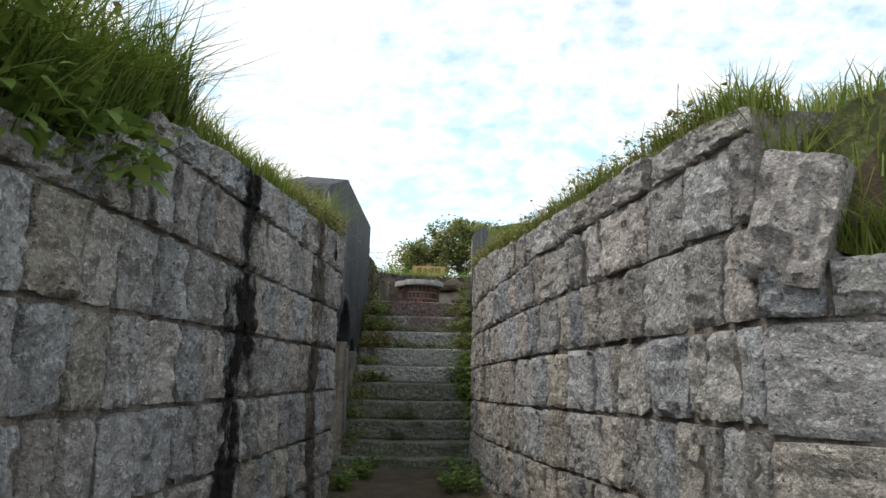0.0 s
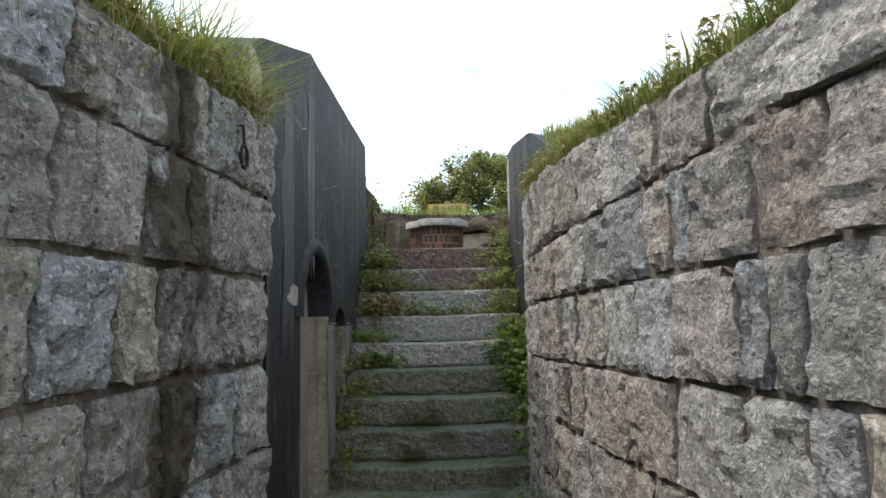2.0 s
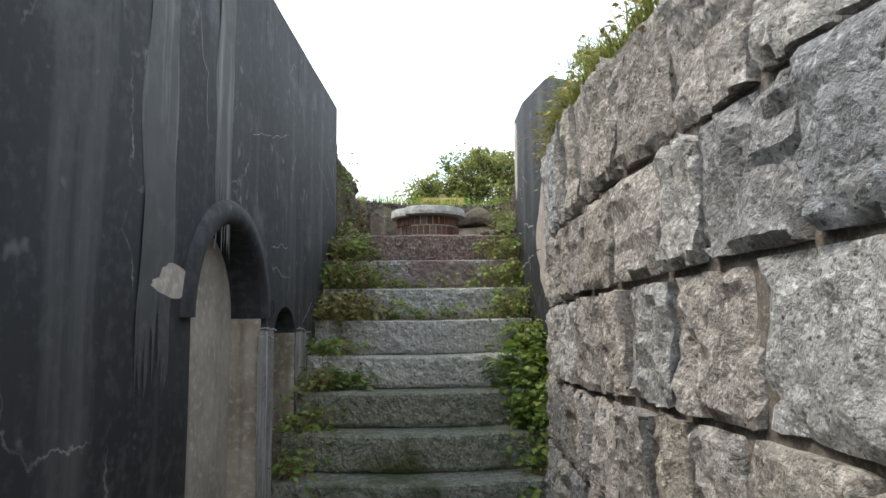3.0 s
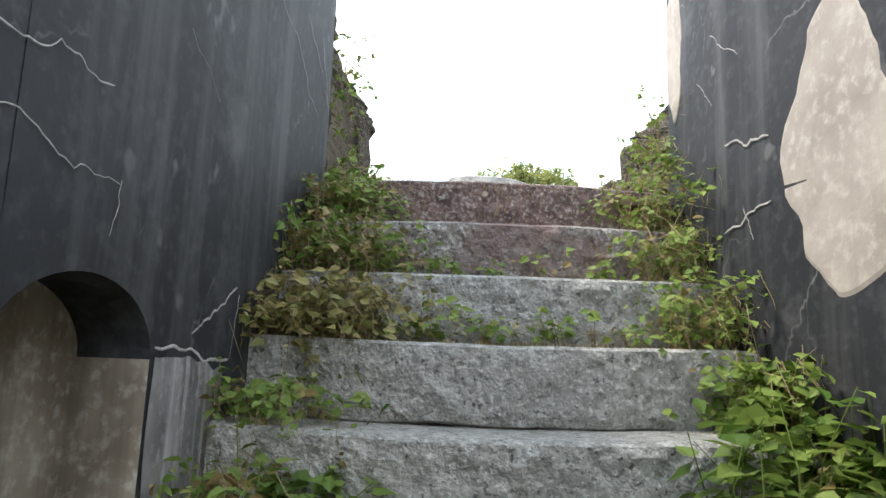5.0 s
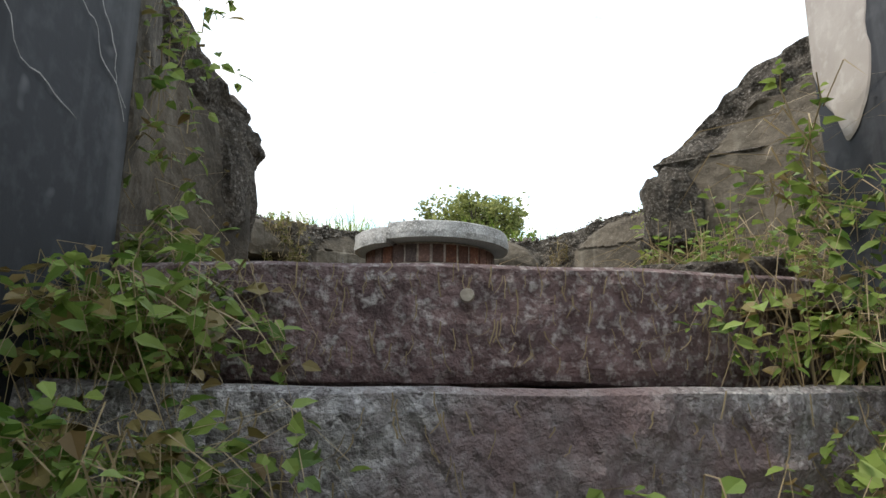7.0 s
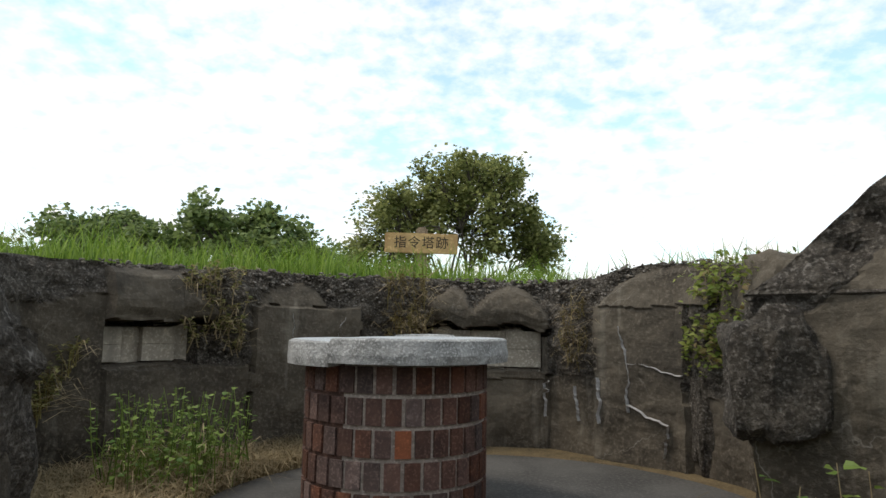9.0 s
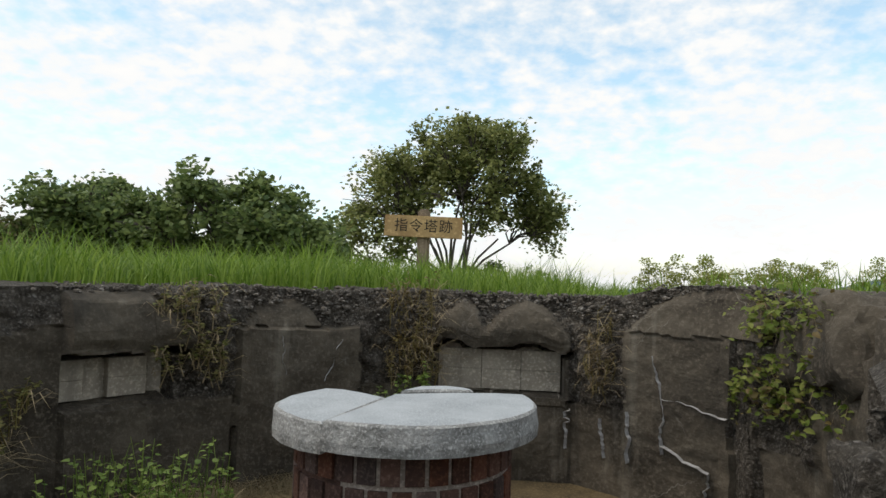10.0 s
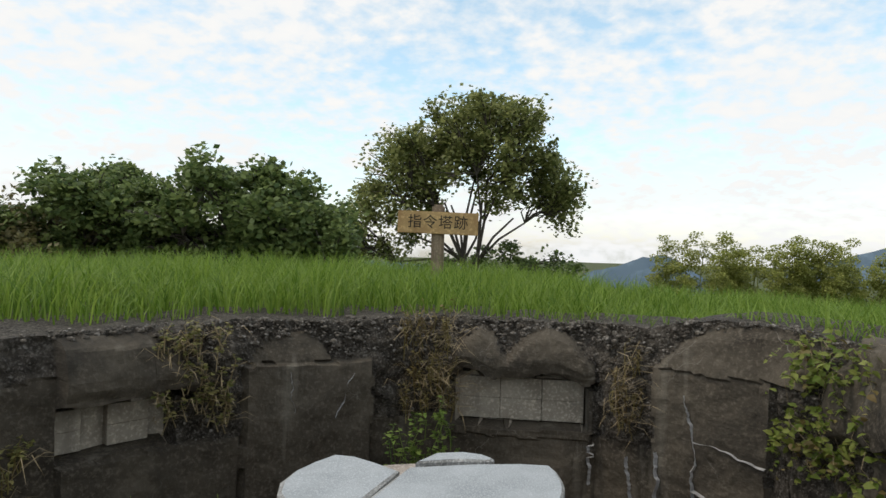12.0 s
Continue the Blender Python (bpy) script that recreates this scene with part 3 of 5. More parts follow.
            for dr, out in ((0.0, -0.05), (0.0, 0.012), (0.03, 0.028), (0.085, 0.028), (0.105, 0.0)):
                y, z = cy - (ry + dr) * math.cos(th), a[2] + (a[3] + dr) * math.sin(th)
                ring.append(bm.verts.new(face_point(BLOCK_L, s_of_y(BLOCK_L, y), z, out)))
            prof.append(ring)
    for r0, r1 in zip(prof, prof[1:]):
        for k in range(4):
            bm.faces.new((r0[k], r1[k], r1[k + 1], r0[k + 1]))
    bmesh.ops.recalc_face_normals(bm, faces=bm.faces)
    part("arch_ring", bm, M_BLACK, block, smooth=True)
    return block


def gate_block_right():
    block = thing("gate_block", "blackened rendered gate block with plaster fallen away in a pale patch", "wall", "structure")
    bm = bmesh.new()
    total = length(BLOCK_R)
    n, nz = 24, 14

    def top(y):
        return ramp(y, (7.0, 2.5), (7.6, 2.8), (8.2, 3.05), (9.5, 3.16))
    grid = []
    for i in range(n + 1):
        p, d = along(BLOCK_R, total * i / n * 0.9999)
        nrm = Vector((-d.y, d.x, 0))
        grid.append([bm.verts.new(Vector((p.x, p.y, lerp(-0.1, top(p.y), k / nz))) - nrm * 0.006 * n3((p.x, p.y, k), 1.4)) for k in range(nz + 1)])
    for c0, c1 in zip(grid, grid[1:]):
        for k in range(nz):
            bm.faces.new((c0[k], c1[k], c1[k + 1], c0[k + 1]))
    b0, b1 = Vector((1.7, 7.2, 2.55)), Vector((1.7, 9.5, 3.18))
    back = [bm.verts.new(lerp(b0, b1, i / n)) for i in range(n + 1)]
    for i in range(n):
        bm.faces.new((grid[i][nz], grid[i + 1][nz], back[i + 1], back[i]))
    for c, b in ((grid[0], back[0]), (grid[-1], back[-1])):
        foot = bm.verts.new((b.co.x, b.co.y, -0.1))
        bm.faces.new(c + [b, foot])
    bmesh.ops.recalc_face_normals(bm, faces=bm.faces)
    part("rendered_face", bm, M_BLACK, block)
    return block


block_left = gate_block_left()
block_right = gate_block_right()


# ---- curved stone steps ----
def build_steps():
    stairs = thing("stairs", "flight of rough curved granite steps with weeds on the treads", "stairs", "structure")
    for k in range(10):
        z1 = step_z(k) if k < 9 else 0.28
        r = 2.0 + 0.267 * k
        yf = ARC[1] - r
        xl = -0.62 - ramp(yf, (6.5, 0.06), (7.55, 0.18), (9.4, 0.38))
        xr = ramp(yf, (6.5, 0.74), (7.3, 0.86), (8.1, 0.83), (8.9, 0.66), (9.5, 0.62))
        deep = 0.36 if k else 0.5
        low = (step_z(k + 1) - 0.012) if k < 8 else z1 - 0.3
        bm = bmesh.new()
        nx, nf = 104, 8
        rows = []
        for i in range(nx + 1):
            x = lerp(xl, xr, i / nx)
            h = math.sqrt(max(0.01, r * r - (x - ARC[0]) ** 2))
            y = ARC[1] - h
            sag = (0.013 if k == 0 else 0.012) * (1 - ((x + 0.25) / 0.75) ** 2)
            zt = z1 - max(0, sag) + 0.004 * n3((x, k, 0), 5)
            jag = 0.010 * n3((x, k, 7), 6)
            lowz = low + 0.012 * n3((x, k, 11), 5)
            col = [(y + deep, zt), (y + deep * 0.4, zt + 0.004 * n3((x, k, 9), 9)), (y + 0.022 + jag, zt), (y + 0.004 + jag, zt - 0.010)]
            for f in range(1, nf):
                z = lerp(zt - 0.010, lowz + 0.01, f / nf)
                chip = 0.013 * n3((x, z, k + 4), 14) + 0.010 * n3((x, z, k + 6), 31) + 0.006 * n3((x, z, k + 8), 60)
                col.append((y + jag + chip * (0.7 if k == 0 else 1.0), z))
            col += [(y + 0.012 + jag, lowz + 0.01), (y + 0.04, lowz), (y + deep, lowz)]
            rows.append([bm.verts.new((x, yy, zz)) for yy, zz in col])
        for a, b in zip(rows, rows[1:]):
            for j in range(len(a)):
                bm.faces.new((a[j], b[j], b[(j + 1) % len(a)], a[(j + 1) % len(a)]))
        bm.faces.new(rows[0])
        bm.faces.new(rows[-1][::-1])
        bmesh.ops.recalc_face_normals(bm, faces=bm.faces)
        part("step", bm, M_STEP_RED if k < 1 else M_STEP_HALF if k < 2 else M_STEP if k < 5 else M_STEP_MOSS, stairs, "reddish granite tread" if k < 1 else "grey granite tread with reddish patches" if k < 2 else "" if k < 5 else "moss-stained granite tread")
    bm = bmesh.new()
    box(bm, (-0.95, 6.9, -0.2), (0.9, 9.3, 0.2))
    part("step_base", bm, M_MORTAR, stairs)
    bm = bmesh.new()
    bmesh.ops.create_cone(bm, cap_ends=True, segments=18, radius1=0.014, radius2=0.012, depth=0.012)
    bm.transform(Matrix.Translation((-0.245, 9.265, 2.105)) @ Matrix.Rotation(radians(90), 4, "X"))
    part("survey_mark", bm, M_PALE, stairs, "small pale round plug set in the top step")


build_steps()


# ---- court floor and its broken wall ----
def court_floor():
    bm = bmesh.new()
    ring = [bm.verts.new((CENTRE[0] + (x - CENTRE[0]) * 1.06, max(9.42, CENTRE[1] + (y - CENTRE[1]) * 1.06), COURT_Z - 0.03)) for x, y in COURT]
    f = bm.faces.new(ring)
    bmesh.ops.triangulate(bm, faces=[f])
    tagged(part("floor", bm, M_STRAW_BED), "earth court floor matted with dry grass", "floor", kind="structure")
    bm = bmesh.new()
    n = 64
    top, low = [], []
    for k in range(n):
        a = 2 * math.pi * k / n
        r = 1.16
        top.append(bm.verts.new((-0.12 + r * math.cos(a), 11.75 + r * math.sin(a), COURT_Z + 0.004)))
        low.append(bm.verts.new((-0.12 + r * math.cos(a), 11.75 + r * math.sin(a), COURT_Z - 0.12)))
    bm.faces.new(top)
    for k in range(n):
        bm.faces.new((top[k], low[k], low[(k + 1) % n], top[(k + 1) % n]))
    bmesh.ops.recalc_face_normals(bm, faces=bm.faces)
    tagged(part("pavement", bm, M_FLOOR), "round concrete apron about the brick pillar", "floor", kind="structure")


court_floor()


def court_top(x, y):
    """Height of the broken wall's top in plan."""
    if y < 11.2 and x < -0.5:
        return ramp(y, (9.33, 3.2), (9.8, 3.12), (10.05, 2.98), (10.3, 2.83), (10.5, 2.62), (10.75, 2.55), (11.2, 2.75))
    if y < 12.0 and x > 0:
        return ramp(y, (9.5, 3.2), (10.25, 3.55), (10.85, 3.36), (11.05, 2.95), (11.3, 2.78), (11.6, 2.85), (12.0, 3.1))
    return RIM_Z + (0.07 * max(0, min(1, 2.2 - abs(x - 0.8) / 0.15)) if x > 0 else 0)


def cap_profile(x):
    """Top and ragged foot of the smooth shells of concrete left standing on the far wall, and how far they stand proud."""
    if -2.2 < x < -1.64:
        return ramp(x, (-2.2, 3.02), (-2.08, 3.12), (-1.82, 3.11), (-1.70, 2.99), (-1.64, 2.90)), 2.845 + 0.03 * n3((x * 9, 0, 0)), 0.085
    if -1.46 < x < -1.10:
        return ramp(x, (-1.46, 2.95), (-1.38, 3.05), (-1.26, 3.09), (-1.17, 3.05), (-1.10, 2.95)), 2.94, 0.03
    if -0.51 < x < 0.27:
        hump = max(ramp(x, (-0.51, 2.93), (-0.45, 3.05), (-0.37, 3.10), (-0.28, 3.06), (-0.21, 2.95), (0.27, 2.90)), ramp(x, (-0.22, 2.95), (-0.12, 3.06), (0.0, 3.11), (0.12, 3.06), (0.21, 2.97), (0.27, 2.90)))
        return hump, 2.845 + 0.028 * n3((x * 8, 3, 0)) + 0.02 * math.cos(x * 16), 0.09
    if 0.54 < x < 1.02:
        return ramp(x, (0.54, 3.0), (0.60, 3.10), (0.70, 3.17), (0.95, 3.20), (1.02, 3.17)), 2.97, 0.065
    return None


def relief(x, z):
    """How far the far wall's panels and overhangs stand proud (+) or its niches lie back (-), and its surface."""
    cap = cap_profile(x)
    if cap and cap[1] < z < cap[0] + 0.02 * n3((x * 7, z * 7, 5)):
        low = (z - cap[1]) / 0.07
        # undercut, split foot of the overhanging shells
        under = 0.05 * (1 - min(1.0, low)) * (0.5 + abs(n3((x * 5, z * 14, 2)))) if cap[2] > 0.07 else 0.0
        return cap[2] * min(1.0, (cap[0] - z) / 0.06 + 0.35) - under, 0
    if cap and cap[2] > 0.07 and cap[1] - 0.03 - 0.03 * n3((x * 10, 6, 0)) < z <= cap[1]:
        return -0.24, 0
    if 2.57 < z < 2.85 and -0.48 < x < 0.22:
        return -0.13, 2
    if 2.62 < z < 2.845 and -2.12 < x < -1.72:
        return -0.13, 2
    if z < 2.935 and -1.49 < x < -0.92:
        return 0.05, 0
    if z < 2.975 and 0.515 < x < 0.935:
        return 0.045, 0
    if z < 2.60 and x < -1.5:
        return 0.03, 0
    if z < 2.57 and -0.55 < x < 0.25:
        return 0.02 if z < 2.52 else 0.035, 0
    gap = z > 2.94 or 0.25 < x < 0.515 and z > 2.55 or -1.72 < x < -1.49 and z > 2.6 or -0.92 < x < -0.5 and z > 2.62 or x > 0.935 and z > 2.5
    return 0.0, 1 if gap else 0


def court_wall():
    bm = bmesh.new()
    total = length(COURT)
    n, nz = 620, 92
    rows, kinds = [], {}
    for i in range(n + 1):
        p, d = along(COURT, total * i / n * 0.9999)
        nrm = Vector((d.y, -d.x, 0))
        zt = court_top(p.x, p.y) + 0.025 * n3((p.x * 2, p.y * 2, 0), 2) + 0.012 * n3((p.x, p.y, 4), 9)
        far = p.y > 12.3
        col = []
        for k in range(nz + 1):
            z = lerp(COURT_Z - 0.2, zt, k / nz)
            out, kind = relief(p.x + 0.02 * n3((z * 5, 1, 0)), z + 0.015 * n3((p.x * 6, 2, 0))) if far else (0.0, 1 if z > zt - 0.16 + 0.12 * n3((p.x, p.y, 0), 3) else 0)
            rough = (0.25, 1.0, 0.08)[kind]
            amp = 0.02 * n3((p.x, p.y, z), 2.4) + rough * (0.055 * n3((p.x, p.y, z), 5) + 0.035 * n3((p.x, p.y, z), 13) + 0.02 * n3((p.x, p.y, z), 27))
            back = ramp(z, (2.95, 0.0), (3.15, 0.06)) * (1 + (ramp(p.x, (0.9, 0), (1.1, 2)) if far else 0))
            q = p + nrm * (amp - out + back)
            v = bm.verts.new((q.x, q.y, z))
            kinds[v] = kind
            col.append(v)
        q = p + nrm * 0.65
        col.append(bm.verts.new((q.x, q.y, zt + 0.01)))
        q = p + nrm * 0.67
        col.append(bm.verts.new((q.x, q.y, COURT_Z - 0.2)))
        rows.append(col)
    for a, b in zip(rows, rows[1:]):
        for k in range(len(a) - 1):
            f = bm.faces.new((a[k], b[k], b[k + 1], a[k + 1]))
            f.material_index = kinds.get(a[k], 1)
    bm.faces.new(rows[0])
    bm.faces.new(rows[-1][::-1])
    bmesh.ops.recalc_face_normals(bm, faces=bm.faces)
    return tagged(part("wall_court", bm, (M_CONCRETE, M_RUBBLE, M_PALE), smooth=False), "broken weathered concrete wall round the sunken court", "wall", kind="structure")


wall_court = court_wall()


# ---- brick pillar with its split slab ----
PILLAR = (-0.528, 11.905)
PR = 0.375


def build_pillar():
    pillar = thing("brick_pillar", "round pedestal of dark red bricks on end with pale joints", "pillar", at=(PILLAR[0], PILLAR[1], COURT_Z))
    bm = bmesh.new()
    bmesh.ops.create_cone(bm, cap_ends=True, segments=72, radius1=PR - 0.008, radius2=PR - 0.008, depth=0.575)
    bmesh.ops.translate(bm, verts=bm.verts, vec=(*PILLAR, COURT_Z + 0.2875))
    for f in bm.faces:
        side = f.calc_center_median() - Vector((*PILLAR, 0))
        f.material_index = 1 if -2.75 < math.atan2(side.y, side.x) < -2.02 or side.x < -0.3 else 0
    part("joint_core", bm, (M_JOINT, M_JOINT_BROWN), pillar, "pale mortar, earth-brown on one side")
    n, rows = 32, 5
    h = 0.114
    bm = bmesh.new()
    half = math.pi / n * 0.80
    vs = []
    for r in (PR - 0.03, PR + 0.003):
        for a in (-half, 0, half):
            for z in (-0.5, 0.5):
                vs.append(bm.verts.new((r * math.sin(a), -r * math.cos(a), z * (h - 0.017))))
    o = lambda r, a, z: vs[r * 6 + a * 2 + z]
    for a in (0, 1):
        bm.faces.new((o(1, a, 0), o(1, a + 1, 0), o(1, a + 1, 1), o(1, a, 1)))
        bm.faces.new((o(0, a, 1), o(1, a, 1), o(1, a + 1, 1), o(0, a + 1, 1)))
        bm.faces.new((o(0, a, 0), o(0, a + 1, 0), o(1, a + 1, 0), o(1, a, 0)))
    bm.faces.new((o(0, 0, 0), o(1, 0, 0), o(1, 0, 1), o(0, 0, 1)))
    bm.faces.new((o(0, 2, 0), o(0, 2, 1), o(1, 2, 1), o(1, 2, 0)))
    bmesh.ops.recalc_face_normals(bm, faces=bm.faces)
    me = mesh_of("brick", bm, M_BRICK)
    me2 = me.copy()
    me2.materials.clear()
    me2.materials.append(M_ORANGE)
    for r in range(rows):
        for k in range(n):
            ob = new("brick", me2 if (r == 2 and k == 1) else me)
            ob.parent = pillar
            ob.matrix_basis = Matrix.Translation((0, 0, 0.003 + h * (r + 0.5))) @ Matrix.Rotation(2 * math.pi * (k + 0.5 * (r % 2)) / n, 4, "Z")


build_pillar()


def slab_piece(name, outline, z0, z1, label):
    bm = bmesh.new()
    n = len(outline)
    cx, cy = sum(p[0] for p in outline) / n, sum(p[1] for p in outline) / n
    rings = []
    for dz, inset in ((0, 0.02), (0.015, 0.0), (0.35, -0.004), (0.7, 0.002), (0.93, 0.004), (1.0, 0.016)):
        ring = []
        for i, (x, y) in enumerate(outline):
            d = math.hypot(x - cx, y - cy)
            k = 1 - (inset + 0.006 * n3((x, y, dz), 9)) / d
            ring.append(bm.verts.new((cx + (x - cx) * k, cy + (y - cy) * k, lerp(z0, z1, dz) + (0.004 * n3((x, y, 3), 6) if dz in (0, 1) else 0))))
        rings.append(ring)
    for a, b in zip(rings, rings[1:]):
        for i in range(n):
            bm.faces.new((a[i], a[(i + 1) % n], b[(i + 1) % n], b[i])).material_index = 1
    bm.faces.new(rings[-1])
    bm.faces.new(rings[0][::-1])
    bmesh.ops.recalc_face_normals(bm, faces=bm.faces)
    ob = tagged(part(name, bm, (M_SLAB, M_SLAB_EDGE)), label, "stone slab")
    return ob


def build_slab():
    # a disc broken in three: the front piece, a rough piece slipped outwards and a sliver behind
    c, R = (-0.515, 11.86), 0.445
    main = [(-0.577, 11.955), (-0.645, 11.70)] + [(c[0] + R * math.cos(a), c[1] + R * math.sin(a)) for a in np.linspace(radians(242), radians(366), 26)]
    main += [(-0.082, 11.985), (-0.10, 12.045), (-0.20, 12.04), (-0.36, 12.015)]
    slab_piece("stone_slab", main, 2.708, 2.80, "largest piece of a broken round grey stone slab on the pillar")
    left = [(-0.598, 11.955), (-0.665, 11.70), (-0.73, 11.49), (-0.80, 11.52), (-0.88, 11.60), (-0.935, 11.69), (-0.958, 11.79), (-0.945, 11.90), (-0.905, 12.0), (-0.85, 12.085), (-0.78, 12.075), (-0.69, 12.02)]
    slab_piece("stone_slab", left, 2.692, 2.786, "rough-edged piece broken off the grey stone slab")
    back = [(-0.56, 11.985), (-0.42, 12.015), (-0.29, 12.035), (-0.285, 12.06), (-0.32, 12.10), (-0.40, 12.12), (-0.50, 12.09)]
    slab_piece("stone_slab", back, 2.704, 2.806, "small pale sliver of the broken stone slab")


build_slab()


# ---- sign ----
def build_sign():
    sign = thing("sign", "wooden signpost with a pale board and black brushed characters", "sign", at=(-0.885, 16.85, 3.0))
    bm = bmesh.new()
    box(bm, (-0.955, 16.86, 2.6), (-0.82, 16.97, 3.985))
    bmesh.ops.bevel(bm, geom=list(bm.edges), offset=0.022, segments=2, affect="EDGES")
    part("post", bm, M_POST, sign, "grey-brown timber post")
    bm = bmesh.new()
    box(bm, (-0.43, -0.02, -0.118), (0.43, 0.02, 0.118))
    bmesh.ops.bevel(bm, geom=list(bm.edges), offset=0.006, segments=2, affect="EDGES")
    board_m = Matrix.Translation((-0.885, 16.835, 3.785)) @ Matrix.Rotation(radians(1.2), 4, "Y")
    bm.transform(board_m)
    board = part("board", bm, M_WOOD, sign, "varnished pale wood board")
    text = bpy.data.curves.new("lettering", "FONT")
    text.body, text.size, text.align_x, text.align_y, text.extrude = "指令塔跡", 0.155, "CENTER", "CENTER", 0.001
    text.space_character = 1.12
    text.materials.append(M_INK_AND_HOLE)
    lettering = tagged(new("lettering", text), "black brushed characters")
    lettering.parent = board
    lettering.matrix_basis = Matrix.Translation((-0.885, 16.8135, 3.785)) @ Matrix.Rotation(radians(1.2), 4, "Y") @ Matrix.Rotation(radians(90), 4, "X")


build_sign()


# ---- plants ----
def blades(name, spots, material, label, category, hmin, hmax, width, lean, seed, kind="stuff"):
    """Many bent grass blades in one mesh; spots: places of the roots."""
    rng = random.Random(seed)
    verts, faces = [], []
    for (x, y, z) in spots:
        h = rng.uniform(hmin, hmax) * (1 + 0.55 * n3((x, y, 0), 1.7) + 0.35 * n3((x, y, 5), 6.0))
        a = rng.uniform(0, 2 * math.pi)
        l = lean * rng.uniform(0.2, 1.0) * h
        wx, wy = math.cos(a + 1.57) * width / 2, math.sin(a + 1.57) * width / 2
        dx, dy = math.cos(a) * l, math.sin(a) * l
        b = len(verts)
        verts += [(x - wx, y - wy, z - 0.03), (x + wx, y + wy, z - 0.03), (x + dx * 0.3 - wx * 0.8, y + dy * 0.3 - wy * 0.8, z + h * 0.5), (x + dx * 0.3 + wx * 0.8, y + dy * 0.3 + wy * 0.8, z + h * 0.5),
                  (x + dx, y + dy, z + h * (1 - 0.25 * lean * rng.random()))]
        faces += [(b, b + 1, b + 3, b + 2), (b + 2, b + 3, b + 4)]
    ob = pydata_part(name, verts, faces, material)
    return tagged(ob, label, category, kind=kind)


def scatter(count, seed, x0, x1, y0, y1, keep, z):
    rng = random.Random(seed)
    out = []
    while len(out) < count:
        x, y = rng.uniform(x0, x1), rng.uniform(y0, y1)
        if keep(x, y):
            out.append((x, y, z(x, y)))
    return out


FOOT = [(CENTRE[0] + (x - CENTRE[0]) * 1.075, CENTRE[1] + (y - CENTRE[1]) * 1.075) for x, y in COURT]


def thinned(x, y, *knots):
    return random.Random(int(x * 9973 + y * 7919)).random() < ramp(y, *knots)


rim = scatter(46000, 11, -6.5, 7.5, 12.6, 19, lambda x, y: not within(x, y, FOOT) and y > 12.8 - 0.25 * abs(min(0, x + 0.9)) - 0.5 * max(0, x - 0.6) and math.hypot(x + 0.45, y - 11.6) > 1.9 and thinned(x, y, (12, 1), (14.5, 0.9), (19, 0.35)),
              outer_height)
low = [p for p in rim if p[0] > 0.5]
high = [p for p in rim if p[0] <= 0.5]
blades("grass", high, M_GRASS_LONG, "long green grass along the edge of the court", "grass", 0.13, 0.34, 0.009, 1.0, 12)
blades("grass", low, M_GRASS_LONG, "green grass sloping away beyond the court", "grass", 0.11, 0.27, 0.009, 1.0, 17)
bank_l = scatter(17000, 13, -1.5, -0.1, 0.2, 7.5, lambda x, y: not within(x, y, INSIDE) and x < (-0.30 if y < 4.7 else -0.55 - 0.1 * (y - 4.7)) and thinned(y, x * 31, (-50, 1), (50, 1)), outer_height)
blades("grass", bank_l, M_GRASS, "tufted grass on top of the wall", "grass", 0.06, 0.2, 0.006, 1.2, 14)
edge_l = [(along(LEFT, 2.6 + 4.0 * u)[0].x - 0.02 - 0.16 * w, along(LEFT, 2.6 + 4.0 * u)[0].y, left_top(along(LEFT, 2.6 + 4.0 * u)[0].y) + 0.01) for u, w in (lambda r: [(r.random(), r.random()) for _ in range(5200)])(random.Random(31))]
blades("grass", edge_l, M_GRASS, "grass fringe hanging over the wall's edge", "grass", 0.05, 0.17, 0.006, 1.5, 33)
bush_l = [(-0.22 - 0.75 * w * w, 0.3 + 1.75 * u, left_top(0.3 + 1.75 * u) + 0.04 + 0.2 * w) for u, w in (lambda r: [(r.random(), r.random()) for _ in range(5000)])(random.Random(35))]
blades("grass", bush_l, M_GRASS_DARK, "tall unkempt grass over the wall corner", "grass", 0.10, 0.34, 0.007, 1.5, 36)
bank_r = scatter(26000, 15, 0.6, 4.2, 0.9, 7.6, lambda x, y: not within(x, y, INSIDE), outer_height)
blades("grass", bank_r, M_GRASS, "short grass and weeds on the bank", "grass", 0.04, 0.13, 0.006, 1.2, 16)
tuft = [(-0.36 - 0.3 * u, 4.2 + 0.75 * w, 2.17) for u, w in (lambda r: [(r.random(), r.random()) for _ in range(2200)])(random.Random(37))]
blades("grass", tuft, M_GRASS, "thick grass tuft at the end of the wall", "grass", 0.1, 0.3, 0.006, 1.4, 38)
edge_r = [(along(RIGHT, length(RIGHT) * u * 0.99)[0].x + 0.02 + 0.12 * w, along(RIGHT, length(RIGHT) * u * 0.99)[0].y, right_top(along(RIGHT, length(RIGHT) * u * 0.99)[0].y) + 0.01) for u, w in (lambda r: [(r.random(), r.random()) for _ in range(6500)])(random.Random(41))]
blades("grass", edge_r, M_GRASS, "grass fringe along the wall's edge", "grass", 0.04, 0.13, 0.006, 1.3, 42)
edge_w = [(along(WING, length(WING) * u * 0.99)[0].x + 0.1 * w, along(WING, length(WING) * u * 0.99)[0].y + 0.05 + 0.1 * w, wing_top(along(WING, length(WING) * u * 0.99)[0].x) + 0.01) for u, w in (lambda r: [(r.random(), r.random()) for _ in range(2500)])(random.Random(43))]
blades("grass", edge_w, M_GRASS, "dry-tipped grass over the wing wall", "grass", 0.06, 0.2, 0.006, 1.4, 44)


